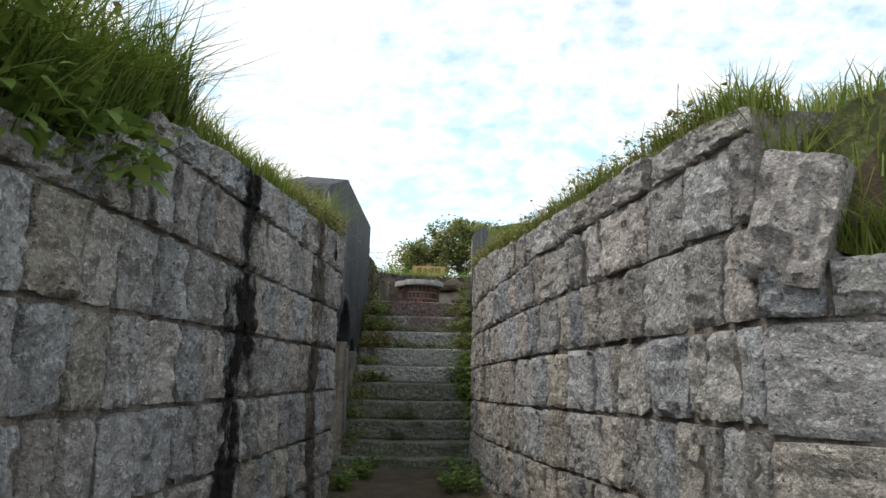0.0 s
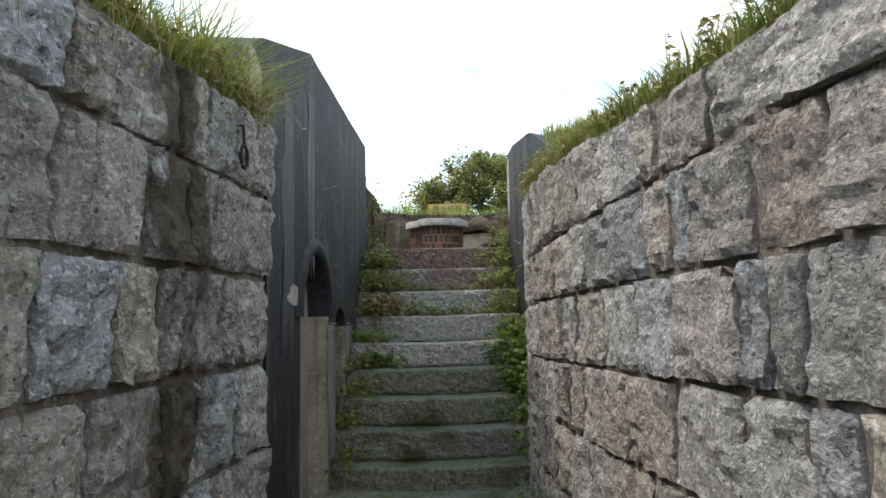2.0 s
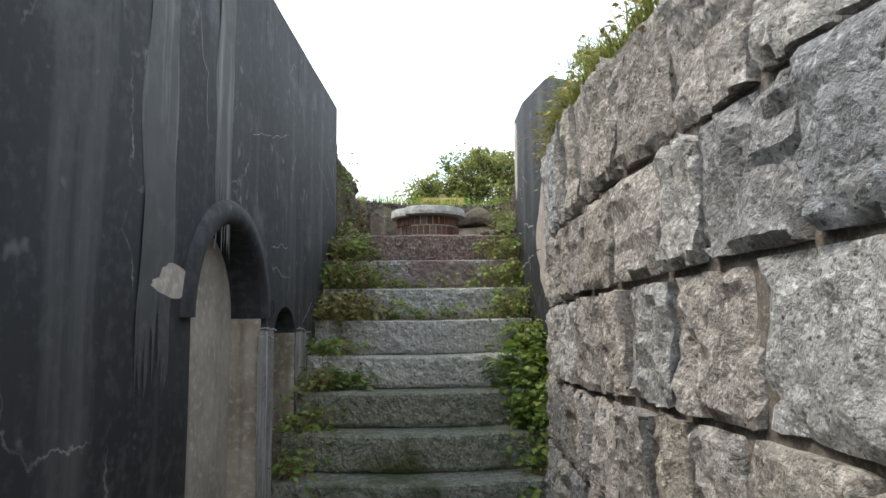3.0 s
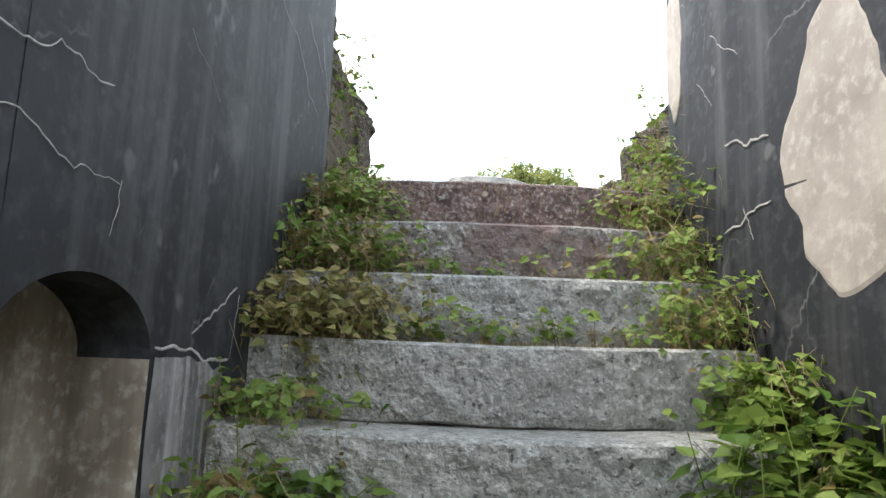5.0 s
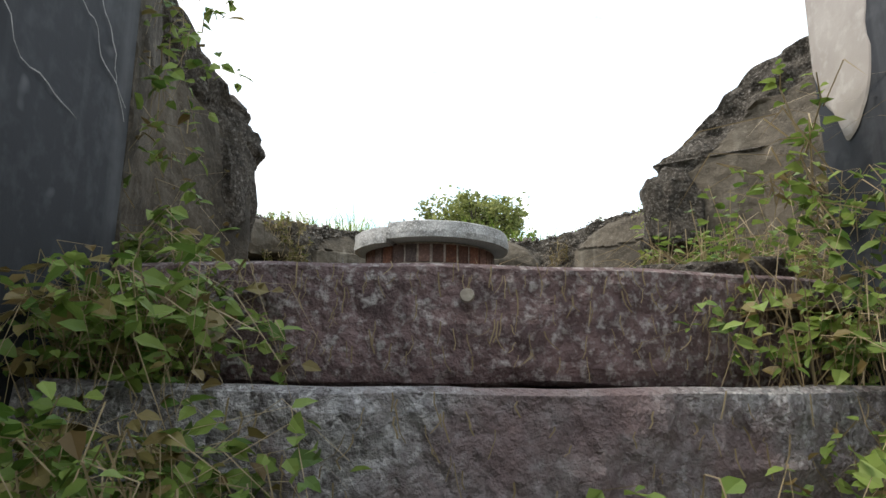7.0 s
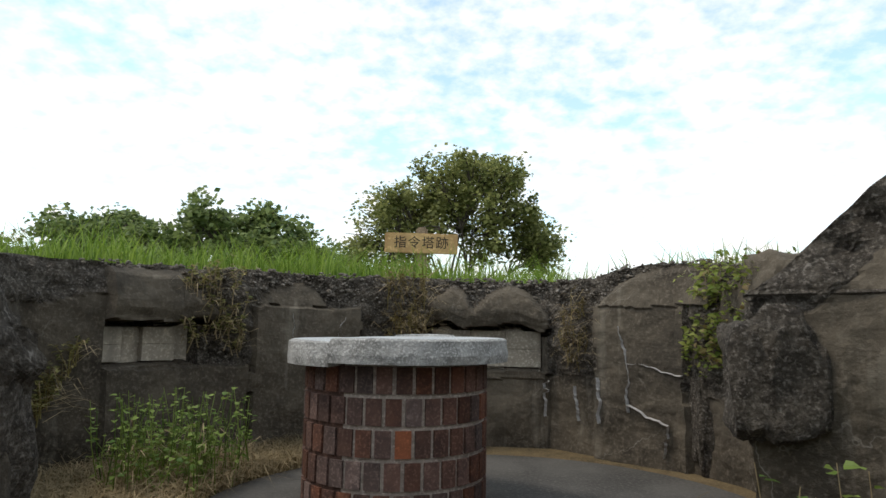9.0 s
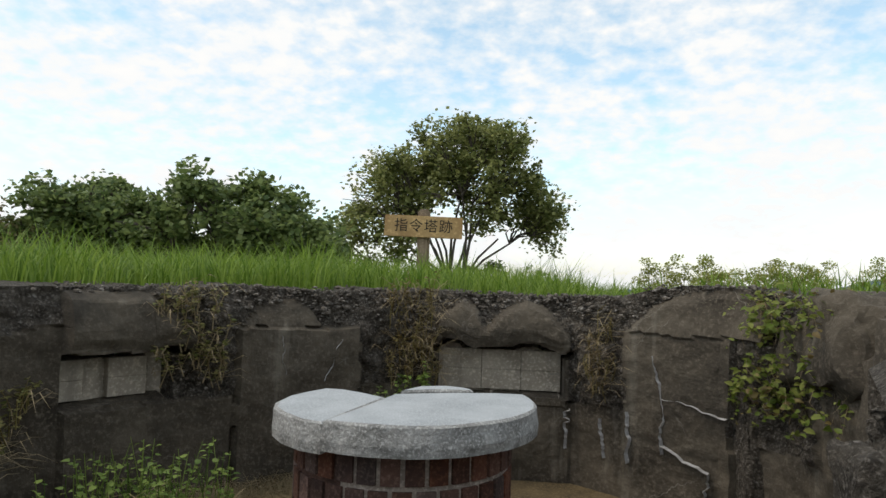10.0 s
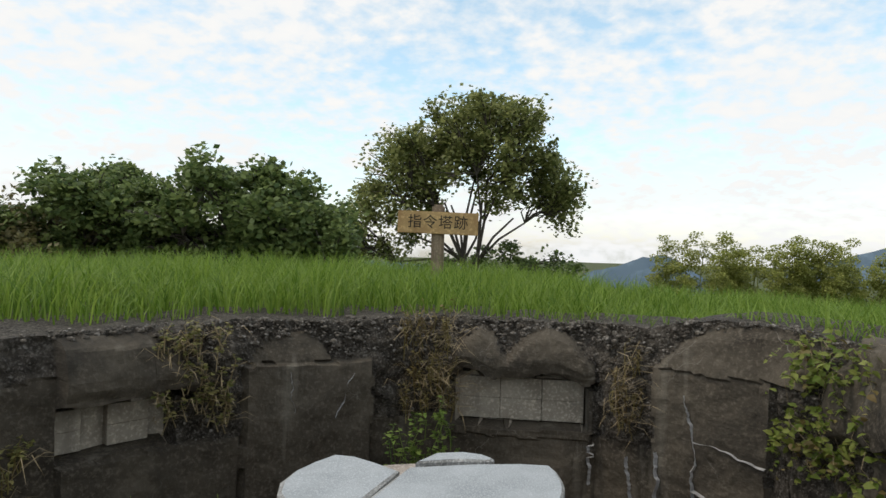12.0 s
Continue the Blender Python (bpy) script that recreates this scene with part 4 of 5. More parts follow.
def leaf_cloud(verts, faces, centre, radius, count, size, rng, squash=(1, 1, 1), hollow=0.5):
    for _ in range(count):
        while True:
            d = Vector((rng.uniform(-1, 1), rng.uniform(-1, 1), rng.uniform(-1, 1)))
            if hollow < d.length < 1:
                break
        p = Vector(centre) + Vector((d[i] * radius * squash[i] for i in range(3)))
        s = size * rng.uniform(0.6, 1.25)
        ax = Vector((rng.gauss(0, 1), rng.gauss(0, 1), rng.gauss(0, 0.6))).normalized()
        up = Vector((rng.gauss(0, 0.7), rng.gauss(0, 0.7), 1)).normalized()
        side = ax.cross(up).normalized() * s * 0.42
        b = len(verts)
        verts += [p - ax * s * 0.5, p + side, p + ax * s * 0.5, p - side]
        faces.append((b, b + 1, b + 2, b + 3))


def limb(bm, path, r0, r1, seg=7):
    rings = []
    for i, p in enumerate(path):
        d = (path[min(i + 1, len(path) - 1)] - path[max(i - 1, 0)]).normalized()
        u = d.orthogonal().normalized()
        w = d.cross(u)
        r = lerp(r0, r1, i / (len(path) - 1))
        rings.append([bm.verts.new(p + (u * math.cos(2 * math.pi * k / seg) + w * math.sin(2 * math.pi * k / seg)) * r) for k in range(seg)])
    for a, b in zip(rings, rings[1:]):
        for k in range(seg):
            bm.faces.new((a[k], a[(k + 1) % seg], b[(k + 1) % seg], b[k]))


def tree(base, clumps, label, trunk_r, fork, seed, material, leaf, per, name="tree", stems=1):
    """Trunk that forks towards clumps of leaves given as (x, y, z, radius) relative to the base."""
    rng = random.Random(seed)
    t = thing(name, label, "tree", at=base)
    bm = bmesh.new()
    B = Vector(base)
    forks = []
    for s in range(stems):
        top = B + Vector((rng.uniform(-0.5, 0.5) * (stems > 1), rng.uniform(-0.3, 0.3), fork))
        limb(bm, [B + Vector((0.12 * s, 0, -0.3)), lerp(B, top, 0.5) + Vector((rng.uniform(-0.08, 0.08), 0, 0)), top], trunk_r, trunk_r * 0.7)
        forks.append(top)
    hubs = []
    for (x, y, z, r) in clumps[::6]:
        end = B + Vector((x, y, z))
        start = min(forks, key=lambda f: (f - end).length)
        hub = lerp(start, end, 0.55) + Vector((rng.uniform(-0.15, 0.15), 0, rng.uniform(-0.1, 0.1)))
        limb(bm, [start, lerp(start, hub, 0.5) + Vector((rng.uniform(-0.12, 0.12), 0, 0.08)), hub], trunk_r * 0.5, trunk_r * 0.3, 6)
        hubs.append(hub)
    for (x, y, z, r) in clumps:
        end = B + Vector((x, y, z))
        start = min(hubs, key=lambda f: (f - end).length)
        mid = lerp(start, end, 0.5) + Vector((rng.uniform(-0.2, 0.2), rng.uniform(-0.2, 0.2), rng.uniform(-0.1, 0.25)))
        limb(bm, [start, lerp(start, mid, 0.5) + Vector((rng.uniform(-0.15, 0.15), 0, 0.06)), mid, end], trunk_r * 0.28, 0.012, 6)
        for _ in range(4):
            e2 = end + Vector((rng.uniform(-1, 1), rng.uniform(-1, 1), rng.uniform(-0.7, 1))) * r * 0.9
            limb(bm, [mid, lerp(mid, e2, 0.6) + Vector((0, 0, 0.05)), e2], 0.022, 0.007, 5)
    part("trunk", bm, M_BARK, t, "bare forking limbs", smooth=True)
    verts, faces = [], []
    for (x, y, z, r) in clumps:
        for _ in range(11):
            d = Vector((rng.gauss(0, 1), rng.gauss(0, 1), rng.gauss(0, 1))).normalized() * r * rng.uniform(0.2, 1.15)
            leaf_cloud(verts, faces, B + Vector((x, y, z)) + d, r * rng.uniform(0.35, 0.95), per // 11, leaf, rng, (1, 1, 0.75), 0.05)
    pydata_part("crown", verts, faces, material, t)
    return t


def crown_clumps(seed, count, x0, x1, low, high, r0, r1):
    """Clumps spread inside a dome; low and high: heights as functions of x."""
    rng = random.Random(seed)
    out = []
    for i in range(count):
        x = rng.uniform(x0, x1)
        r = rng.uniform(r0, r1)
        out.append((x, rng.uniform(-1.2, 1.2), lerp(low(x), high(x) - r, rng.random() ** 0.7), r))
    return out


def dome(knots):
    return lambda x: ramp(x, *knots)


tree((-0.6, 27.6, 0.95), crown_clumps(5, 100, -3.7, 2.3, dome([(-3.8, 1.5), (-2.2, 1.9), (-0.9, 3.7), (0.6, 3.7), (1.2, 3.0), (2.3, 3.6)]),
     dome([(-3.8, 3.2), (-3.2, 4.6), (-2.4, 6.0), (-0.3, 6.95), (1.3, 6.6), (1.9, 5.7), (2.3, 4.8)]), 0.34, 0.62), "broad evergreen tree with an open crown of limbs", 0.085, 2.2, 7, M_TREE, 0.12, 310, stems=4)
tree((-4.5, 20.8, 1.88), crown_clumps(8, 84, -1.6, 1.05, dome([(-2, 0.1), (2, 0.1)]), dome([(-1.6, 2.85), (-0.6, 3.05), (0.3, 3.25), (0.75, 3.05), (1.05, 2.3)]), 0.26, 0.46), "dense dark green tree", 0.12, 1.0, 9, M_TREE_DARK, 0.105, 440)
tree((-7.4, 21.0, 1.9), crown_clumps(10, 84, -2.4, 1.6, dome([(-2, 0.2), (2, 0.2)]), dome([(-2.4, 2.2), (-0.8, 2.85), (0.3, 3.1), (1.6, 2.85)]), 0.28, 0.5), "dense dark green tree behind the grass", 0.12, 1.0, 10, M_TREE_DARK, 0.105, 440)
tree((-3.05, 20.9, 1.95), crown_clumps(12, 34, -0.6, 0.65, dome([(-2, 0.0), (2, 0.0)]), dome([(-0.5, 2.1), (0, 2.35), (0.3, 2.0), (0.65, 1.1)]), 0.2, 0.38), "small dark green tree", 0.09, 0.7, 11, M_TREE_DARK, 0.10, 400)
tree((-7.9, 20.0, 2.0), crown_clumps(16, 40, -1.4, 1.3, dome([(-2, 0.1), (2, 0.1)]), dome([(-1.4, 2.2), (-0.3, 2.35), (0.6, 2.1), (1.3, 1.4)]), 0.25, 0.45), "olive-brown bush among the trees", 0.06, 0.6, 13, M_BUSH, 0.09, 380, name="shrub")
tree((0.4, 27.9, 1.2), crown_clumps(14, 40, -3.2, 1.4, dome([(-3, 0.3), (2.2, 0.3)]), dome([(-3, 2.0), (0, 2.7), (1.0, 2.6), (1.4, 2.0)]), 0.3, 0.55), "dark shrub under the tree", 0.08, 0.8, 12, M_TREE_DARK, 0.115, 420, name="shrub")


def bamboo(base, count, seed):
    """A clump of leaning culms with feathery drooping tops."""
    rng = random.Random(seed)
    t = thing("bamboo", "yellow-green bamboo clump with drooping feathery tops", "bamboo", group="bamboo along the slope", at=base)
    B = Vector(base)
    bm = bmesh.new()
    verts, faces = [], []
    for _ in range(count):
        foot = B + Vector((rng.uniform(-0.9, 0.9), rng.uniform(-0.6, 0.6), -0.5))
        a, h = rng.uniform(0, 6.28), rng.uniform(3.0, 4.3)
        tip = foot + Vector((math.cos(a) * 0.5, math.sin(a) * 0.3, h))
        limb(bm, [foot, lerp(foot, tip, 0.6), tip + Vector((0, 0, -0.1))], 0.03, 0.008, 5)
        for k in range(14):
            c = lerp(foot, tip, 0.32 + 0.052 * k) + Vector((rng.uniform(-0.3, 0.3), rng.uniform(-0.3, 0.3), rng.uniform(-0.05, 0.1)))
            leaf_cloud(verts, faces, c, 0.20, 110, 0.07, rng, (1.3, 1, 0.7), 0.05)
    part("culms", bm, M_BAMBOO, t, kind="stuff")
    pydata_part("foliage", verts, faces, M_BAMBOO, t)


for k, (x, dz) in enumerate(((5.4, 0.0), (6.7, 0.1), (8.2, 0.0), (9.4, 0.25), (10.8, -0.1), (13.2, 0.4))):
    bamboo((x, 30.0 + 0.4 * (k % 2), 0.2 + dz), 12, 60 + k)


def hills():
    for label, x0, x1, y, h, seed in (("distant wooded hill coloured with blue haze", 80, 330, 900, 10, 1), ("distant mountain ridge coloured with blue haze", 520, 1500, 1400, 62, 2), ("low distant ridge", -900, 200, 1500, -20, 3)):
        bm = bmesh.new()
        n = 60
        rows = []
        for i in range(n + 1):
            x = lerp(x0, x1, i / n)
            e = math.sin(math.pi * i / n) ** 0.6
            z = -90 + (h + 90) * e * (0.86 + 0.14 * noise.noise(Vector((i * 0.07, seed, 0))) + 0.025 * noise.noise(Vector((i * 0.4, seed, 3))))
            rows.append([bm.verts.new((x, y - 140, -90)), bm.verts.new((x, y - 40, lerp(-90, z, 0.7))), bm.verts.new((x, y, z)), bm.verts.new((x, y + 200, -90))])
        for a, b in zip(rows, rows[1:]):
            for k in range(3):
                bm.faces.new((a[k], b[k], b[k + 1], a[k + 1]))
        bmesh.ops.recalc_face_normals(bm, faces=bm.faces)
        tagged(part("backdrop", bm, M_HAZE_HILL, smooth=True), label, "hill", kind="structure")


hills()

# ---- details of the gate blocks ----
def face_strip(name, parent, pts, side, spots, width, material, label="", out=0.003):
    """A thin ribbon of deposit on a face line; spots: (y, z) along it."""
    bm = bmesh.new()
    prev = None
    for i, (y, z) in enumerate(spots):
        a, c = spots[max(i - 1, 0)], spots[min(i + 1, len(spots) - 1)]
        dy, dz = c[0] - a[0], c[1] - a[1]
        n = math.hypot(dy, dz) or 1
        w = width * (0.45 + 0.55 * abs(n3((y * 9, z * 9, 1)))) * (0.35 if i in (0, len(spots) - 1) else 1) / 2
        row = [bm.verts.new(face_point(pts, s_of_y(pts, y - dz / n * w * s), z + dy / n * w * s, o, side)) for s, o in ((-1, out + 0.004), (0, out + 0.0046), (1, out + 0.004))]
        if prev:
            for k in (0, 1):
                bm.faces.new((prev[k], prev[k + 1], row[k + 1], row[k]))
        prev = row
    bmesh.ops.recalc_face_normals(bm, faces=bm.faces)
    return part(name, bm, material, parent, label)


def crack_path(a, b, seed, jag=0.05, n=16):
    out = []
    L = math.hypot(b[0] - a[0], b[1] - a[1])
    for i in range(n + 1):
        k = i / n
        off = jag * L * (2.2 * n3((k * 2.6, seed * 1.7, 0)) + 1.1 * n3((k * 7, seed * 1.7, 4)) + 0.5 * n3((k * 17, seed * 1.7, 9)))
        e = off * math.sin(math.pi * k)
        out.append((lerp(a[0], b[0], k) - (b[1] - a[1]) / L * e, lerp(a[1], b[1], k) + (b[0] - a[0]) / L * e))
    return out


for k, (a, c, w) in enumerate((((7.30, 1.86), (7.62, 1.89), 0.010), ((8.50, 2.62), (9.12, 2.40), 0.010), ((8.85, 2.72), (9.30, 2.50), 0.011), ((8.06, 1.46), (8.34, 1.60), 0.022), ((7.30, 1.74), (7.68, 1.72), 0.007),
                               ((7.68, 1.73), (7.66, 1.62), 0.006), ((9.10, 2.75), (9.30, 2.47), 0.010), ((7.9, 2.15), (8.1, 2.05), 0.006), ((8.36, 1.58), (8.32, 1.40), 0.008), ((6.9, 2.35), (7.6, 2.55), 0.006),
                               ((6.2, 2.62), (6.32, 2.2), 0.006), ((7.05, 1.40), (7.36, 1.38), 0.02))):
    face_strip("crack", block_left, BLOCK_L, 1, crack_path(a, c, 70 + k, 0.05, 26), w * 0.5, M_CRACK, "white lime seam")
for k, (a, c, w) in enumerate((((8.85, 2.17), (8.60, 2.12), 0.022), ((8.87, 1.87), (8.60, 1.92), 0.022), ((8.75, 1.93), (8.70, 1.82), 0.012), ((8.95, 2.62), (8.75, 2.45), 0.008), ((9.1, 2.5), (8.95, 2.35), 0.007), ((8.5, 1.2), (8.42, 1.0), 0.008))):
    face_strip("crack", block_right, BLOCK_R, -1, crack_path(a, c, 90 + k, 0.06, 24)[::-1], w * 0.5, M_CRACK, "white lime seam", out=0.003)


def bare_patch(parent, pts, side, yc, zc, half, label, seed, taper=0.35, out=0.004, material=None):
    """An area where the black coat has fallen off, with a ragged rim."""
    bm = bmesh.new()
    n = 72
    rim_v = []
    for i in range(n):
        a = 2 * math.pi * i / n
        z = zc + half[1] * math.sin(a)
        w = half[0] * (1 - taper * (math.sin(a) * 0.5 + 0.5)) * (1 + 0.5 * n3((math.cos(a) * 1.5, math.sin(a) * 1.5, seed)) + 0.16 * n3((math.cos(a) * 5, math.sin(a) * 5, seed)))
        y = yc + w * math.cos(a) + 0.1 * half[0] * math.sin(3 * a)
        rim_v.append((y, z))
    outer = [bm.verts.new(face_point(pts, s_of_y(pts, y), z, 0.0015, side)) for y, z in rim_v]
    inner = [bm.verts.new(face_point(pts, s_of_y(pts, lerp(yc, y, 0.97)), lerp(zc, z, 0.97), out, side)) for y, z in rim_v]
    for i in range(n):
        bm.faces.new((outer[i], outer[(i + 1) % n], inner[(i + 1) % n], inner[i]))
    c = bm.verts.new(face_point(pts, s_of_y(pts, yc), zc, out, side))
    for i in range(n):
        bm.faces.new((inner[i], inner[(i + 1) % n], c))
    bmesh.ops.recalc_face_normals(bm, faces=bm.faces)
    return part("bare_patch", bm, material or M_PLASTER, parent, label)


bare_patch(block_right, BLOCK_R, -1, 8.30, 2.02, (0.235, 0.41), "pale plaster where the coat fell off", 4)
bare_patch(block_right, BLOCK_R, -1, 9.40, 2.78, (0.09, 0.33), "pale plaster by the edge", 9, taper=-0.5)
face_strip("lime_crust", block_left, BLOCK_L, 1, crack_path((7.87, 1.425), (8.30, 1.40), 171, 0.03, 28), 0.013, M_CRACK, "white lime crust", out=0.008)
face_strip("lime_crust", block_left, BLOCK_L, 1, crack_path((7.08, 1.43), (7.40, 1.42), 172, 0.03, 24), 0.012, M_CRACK, "white lime crust", out=0.008)
def washed_sheet(y0, y1, z0, z1, seed, material, label, name="lime_wash"):
    """A thin skin of lime run down the face from a seam, with a wavering foot and sides."""
    bm = bmesh.new()
    n, m = 26, 22
    grid = []
    for i in range(n + 1):
        u = i / n
        row = []
        for k in range(m + 1):
            v = k / m
            y = lerp(y0, y1, u) + 0.035 * n3((seed, v * 4, u), 1.0) * (1 if i in (0, n) else 0.3)
            foot = lerp(z0, z1, (0.45 * abs(n3((u * 6, seed, 0))) + 0.2 * abs(n3((u * 19, seed, 3)))))
            z = lerp(z1 + 0.012 * n3((u * 8, seed, 1)), foot, v)
            row.append(bm.verts.new(face_point(BLOCK_L, s_of_y(BLOCK_L, y), z, 0.0035 if 0 < i < n and 0 < k < m else 0.001)))
        grid.append(row)
    for a, b in zip(grid, grid[1:]):
        for k in range(m):
            bm.faces.new((a[k], b[k], b[k + 1], a[k + 1]))
    bmesh.ops.recalc_face_normals(bm, faces=bm.faces)
    part(name, bm, material, block_left, label)


washed_sheet(7.09, 7.385, 0.3, 1.425, 3, M_WASH, "pale lime washed down from the seam")
washed_sheet(7.90, 8.30, 0.3, 1.405, 8, M_WASH, "pale lime washed down from the seam")
washed_sheet(5.80, 6.04, 1.2, 2.68, 11, M_STREAKED, "faint grey runs down the gate block")
washed_sheet(6.42, 6.62, 1.7, 2.90, 14, M_STREAKED, "faint grey runs down the gate block")
bare_patch(block_left, BLOCK_L, 1, 6.05, 1.60, (0.14, 0.06), "pale spalled plaster beside the large arch", 14, taper=0.1)
bare_patch(block_left, BLOCK_L, 1, 5.25, 2.55, (0.12, 0.14), "pale plaster under the block's top", 15, taper=0.2)


def vent_hole():
    # nearly flat black disc on the face: the hole's shade is put into colour
    bm = bmesh.new()
    p, d = along(BLOCK_L, s_of_y(BLOCK_L, 7.315))
    bmesh.ops.create_circle(bm, cap_ends=False, segments=20, radius=0.034)
    ring = list(bm.verts)
    deep = [bm.verts.new((v.co.x * 0.9, v.co.y * 0.9, 0.16)) for v in ring]
    for i in range(20):
        bm.faces.new((ring[i], ring[(i + 1) % 20], deep[(i + 1) % 20], deep[i]))
    bm.faces.new(deep)
    lip = [bm.verts.new((v.co.x * 1.12, v.co.y * 1.12, 0.0)) for v in ring]
    for i in range(20):
        bm.faces.new((ring[i], ring[(i + 1) % 20], lip[(i + 1) % 20], lip[i]))
    bm.transform(Matrix.Translation((p.x + 0.009, p.y, 1.535)) @ Matrix.Rotation(math.atan2(d.y, d.x) - math.pi / 2, 4, "Z") @ Matrix.Rotation(radians(-90), 4, "Y") @ Matrix.Diagonal((1.25, 1, 0.02, 1)))
    part("vent_hole", bm, M_INK_AND_HOLE, block_left, "round pipe hole, its darkness painted on a flat black disc")


vent_hole()


def iron_hook():
    hook = thing("iron_hook", "rusty iron ring hanging from the granite wall", "hook", at=(-0.27, 4.5, 2.04))
    bm = bmesh.new()
    c = Vector((-0.262, 4.5, 2.0))
    limb(bm, [c + Vector((-0.05, 0, 0.10)), c + Vector((0.012, 0, 0.10)), c + Vector((0.014, 0.005, 0.03))], 0.006, 0.006, 8)
    part("staple", bm, M_IRON, hook)
    bm = bmesh.new()
    limb(bm, [c + Vector((0.016, 0.026 * math.sin(a), 0.026 * math.cos(a) * 1.4 - 0.005)) for a in np.linspace(0, 2 * math.pi, 20)], 0.006, 0.006, 8)
    part("ring", bm, M_IRON, hook)


iron_hook()


# ---- rocks, rubble and masonry of the court ----
def rock(name, centre, size, seed, material, parent=None, label="", category="", turn=0.0, rough=0.3):
    bm = bmesh.new()
    bmesh.ops.create_icosphere(bm, subdivisions=4, radius=1)
    for v in bm.verts:
        d = v.co.copy()
        q = Vector((math.copysign(abs(d[i]) ** 0.62, d[i]) for i in range(3)))
        k = 1 + rough * noise.noise(d * 1.3 + Vector((seed, 0, 0))) + rough * 0.45 * noise.noise(d * 3.7 + Vector((0, seed, 0))) + rough * 0.2 * noise.noise(d * 9 + Vector((0, 0, seed)))
        v.co = Vector((q[i] * k * size[i] for i in range(3)))
    bm.transform(Matrix.Translation(centre) @ Matrix.Rotation(turn, 4, "Z"))
    ob = part(name, bm, material, parent, label, smooth=True)
    ob.data.set_sharp_from_angle(angle=radians(40))
    return tagged(ob, category=category) if category else ob


for c, s, seed, turn in (((1.24, 12.3, 3.0), (0.2, 0.3, 0.2), 8, 0.3), ((1.35, 11.75, 2.7), (0.32, 0.32, 0.45), 9, 0.2), ((0.66, 11.05, 2.72), (0.13, 0.12, 0.2), 10, 0.5),
                         ((-1.18, 10.25, 2.66), (0.15, 0.16, 0.24), 11, 0.2), ((0.98, 12.72, 2.4), (0.05, 0.1, 0.3), 12, 0.2)):
    rock("rock", c, s, seed, M_CONCRETE if seed in (8, 9) else M_RUBBLE, wall_court)
rock("rubble_block", (0.42, 9.93, 2.215), (0.19, 0.11, 0.075), 20, M_RUBBLE, None, "fallen lump of dark broken concrete on the court floor", "rubble", 0.1, 0.35)


def masonry(x0, x1, z0, z1, cols, rows, seed):
    """Pale blocks set in the back of a niche of the far wall."""
    rng = random.Random(seed)
    total = length(COURT)
    for r in range(rows):
        for c in range(cols):
            a, e = lerp(x0, x1, c / cols), lerp(x0, x1, (c + 1) / cols)
            xm = (a + e) / 2
            best = min((along(COURT, total * i / 600 * 0.9999) for i in range(601)), key=lambda q: abs(q[0].x - xm) + (5 if q[0].y < 12.3 else 0))
            p, d = best
            nrm = Vector((d.y, -d.x, 0))
            bm = bmesh.new()
            h = (z1 - z0) / rows
            box(bm, (-(e - a) / 2 + 0.0006, -0.03, -h / 2 + 0.0006), ((e - a) / 2 - 0.0006, 0.05, h / 2 - 0.0006))
            bmesh.ops.bevel(bm, geom=list(bm.edges), offset=0.002, segments=1, affect="EDGES")
            at = p + nrm * (0.12 + rng.uniform(-0.004, 0.004))
            bm.transform(Matrix.Translation((at.x, at.y, z0 + h * (r + 0.5))) @ Matrix.Rotation(math.atan2(-d.y, -d.x), 4, "Z"))
            part("masonry_block", bm, M_PALE, wall_court)


masonry(-0.47, 0.21, 2.585, 2.815, 3, 2, 3)
masonry(-2.1, -1.74, 2.63, 2.81, 2, 2, 4)


FAR_SAMPLES = [q for q in (along(COURT, length(COURT) * i / 4000 * 0.9999) for i in range(4001)) if q[0].y > 12.3]


def far_face(x):
    """Place and outward normal of the far wall's face at x."""
    p, d = min(FAR_SAMPLES, key=lambda q: abs(q[0].x - x))
    return p, Vector((-d.y, d.x, 0))


def far_seam(a, c, w, seed):
    bm = bmesh.new()
    prev = None
    path = crack_path(a, c, seed, 0.045, 22)
    for i, (x, z) in enumerate(path):
        p, nrm = far_face(x)
        q = Vector((p.x, p.y, z)) + nrm * 0.060
        ww = w * 1.0 * (0.5 + 0.6 * abs(n3((x * 11, z * 11, 0)))) / 2
        t = Vector((nrm.y, -nrm.x, 0))
        vert = abs(c[1] - a[1]) > abs(c[0] - a[0])
        e = t * ww if vert else Vector((0, 0, ww))
        row = [bm.verts.new(q - e - nrm * 0.02), bm.verts.new(q + nrm * 0.004), bm.verts.new(q + e - nrm * 0.02)]
        if prev:
            for k in (0, 1):
                bm.faces.new((prev[k], prev[k + 1], row[k + 1], row[k]))
        prev = row
    bmesh.ops.recalc_face_normals(bm, faces=bm.faces)
    part("lime_seam", bm, M_CRACK, wall_court, "white lime seam")


for k, (a, c, w) in enumerate((((0.64, 2.86), (0.68, 2.64), 0.022), ((0.68, 2.65), (0.93, 2.60), 0.022), ((0.68, 2.64), (0.68, 2.38), 0.026), ((0.53, 2.56), (0.535, 2.30), 0.03), ((0.68, 2.42), (0.86, 2.33), 0.018),
                               ((0.42, 2.5), (0.44, 2.3), 0.012), ((-1.02, 2.88), (-1.10, 2.66), 0.008), ((-1.3, 2.9), (-1.28, 2.7), 0.007), ((0.86, 2.33), (0.84, 2.16), 0.014), ((0.25, 2.52), (0.26, 2.3), 0.01))):
    far_seam(a, c, w, 130 + k)


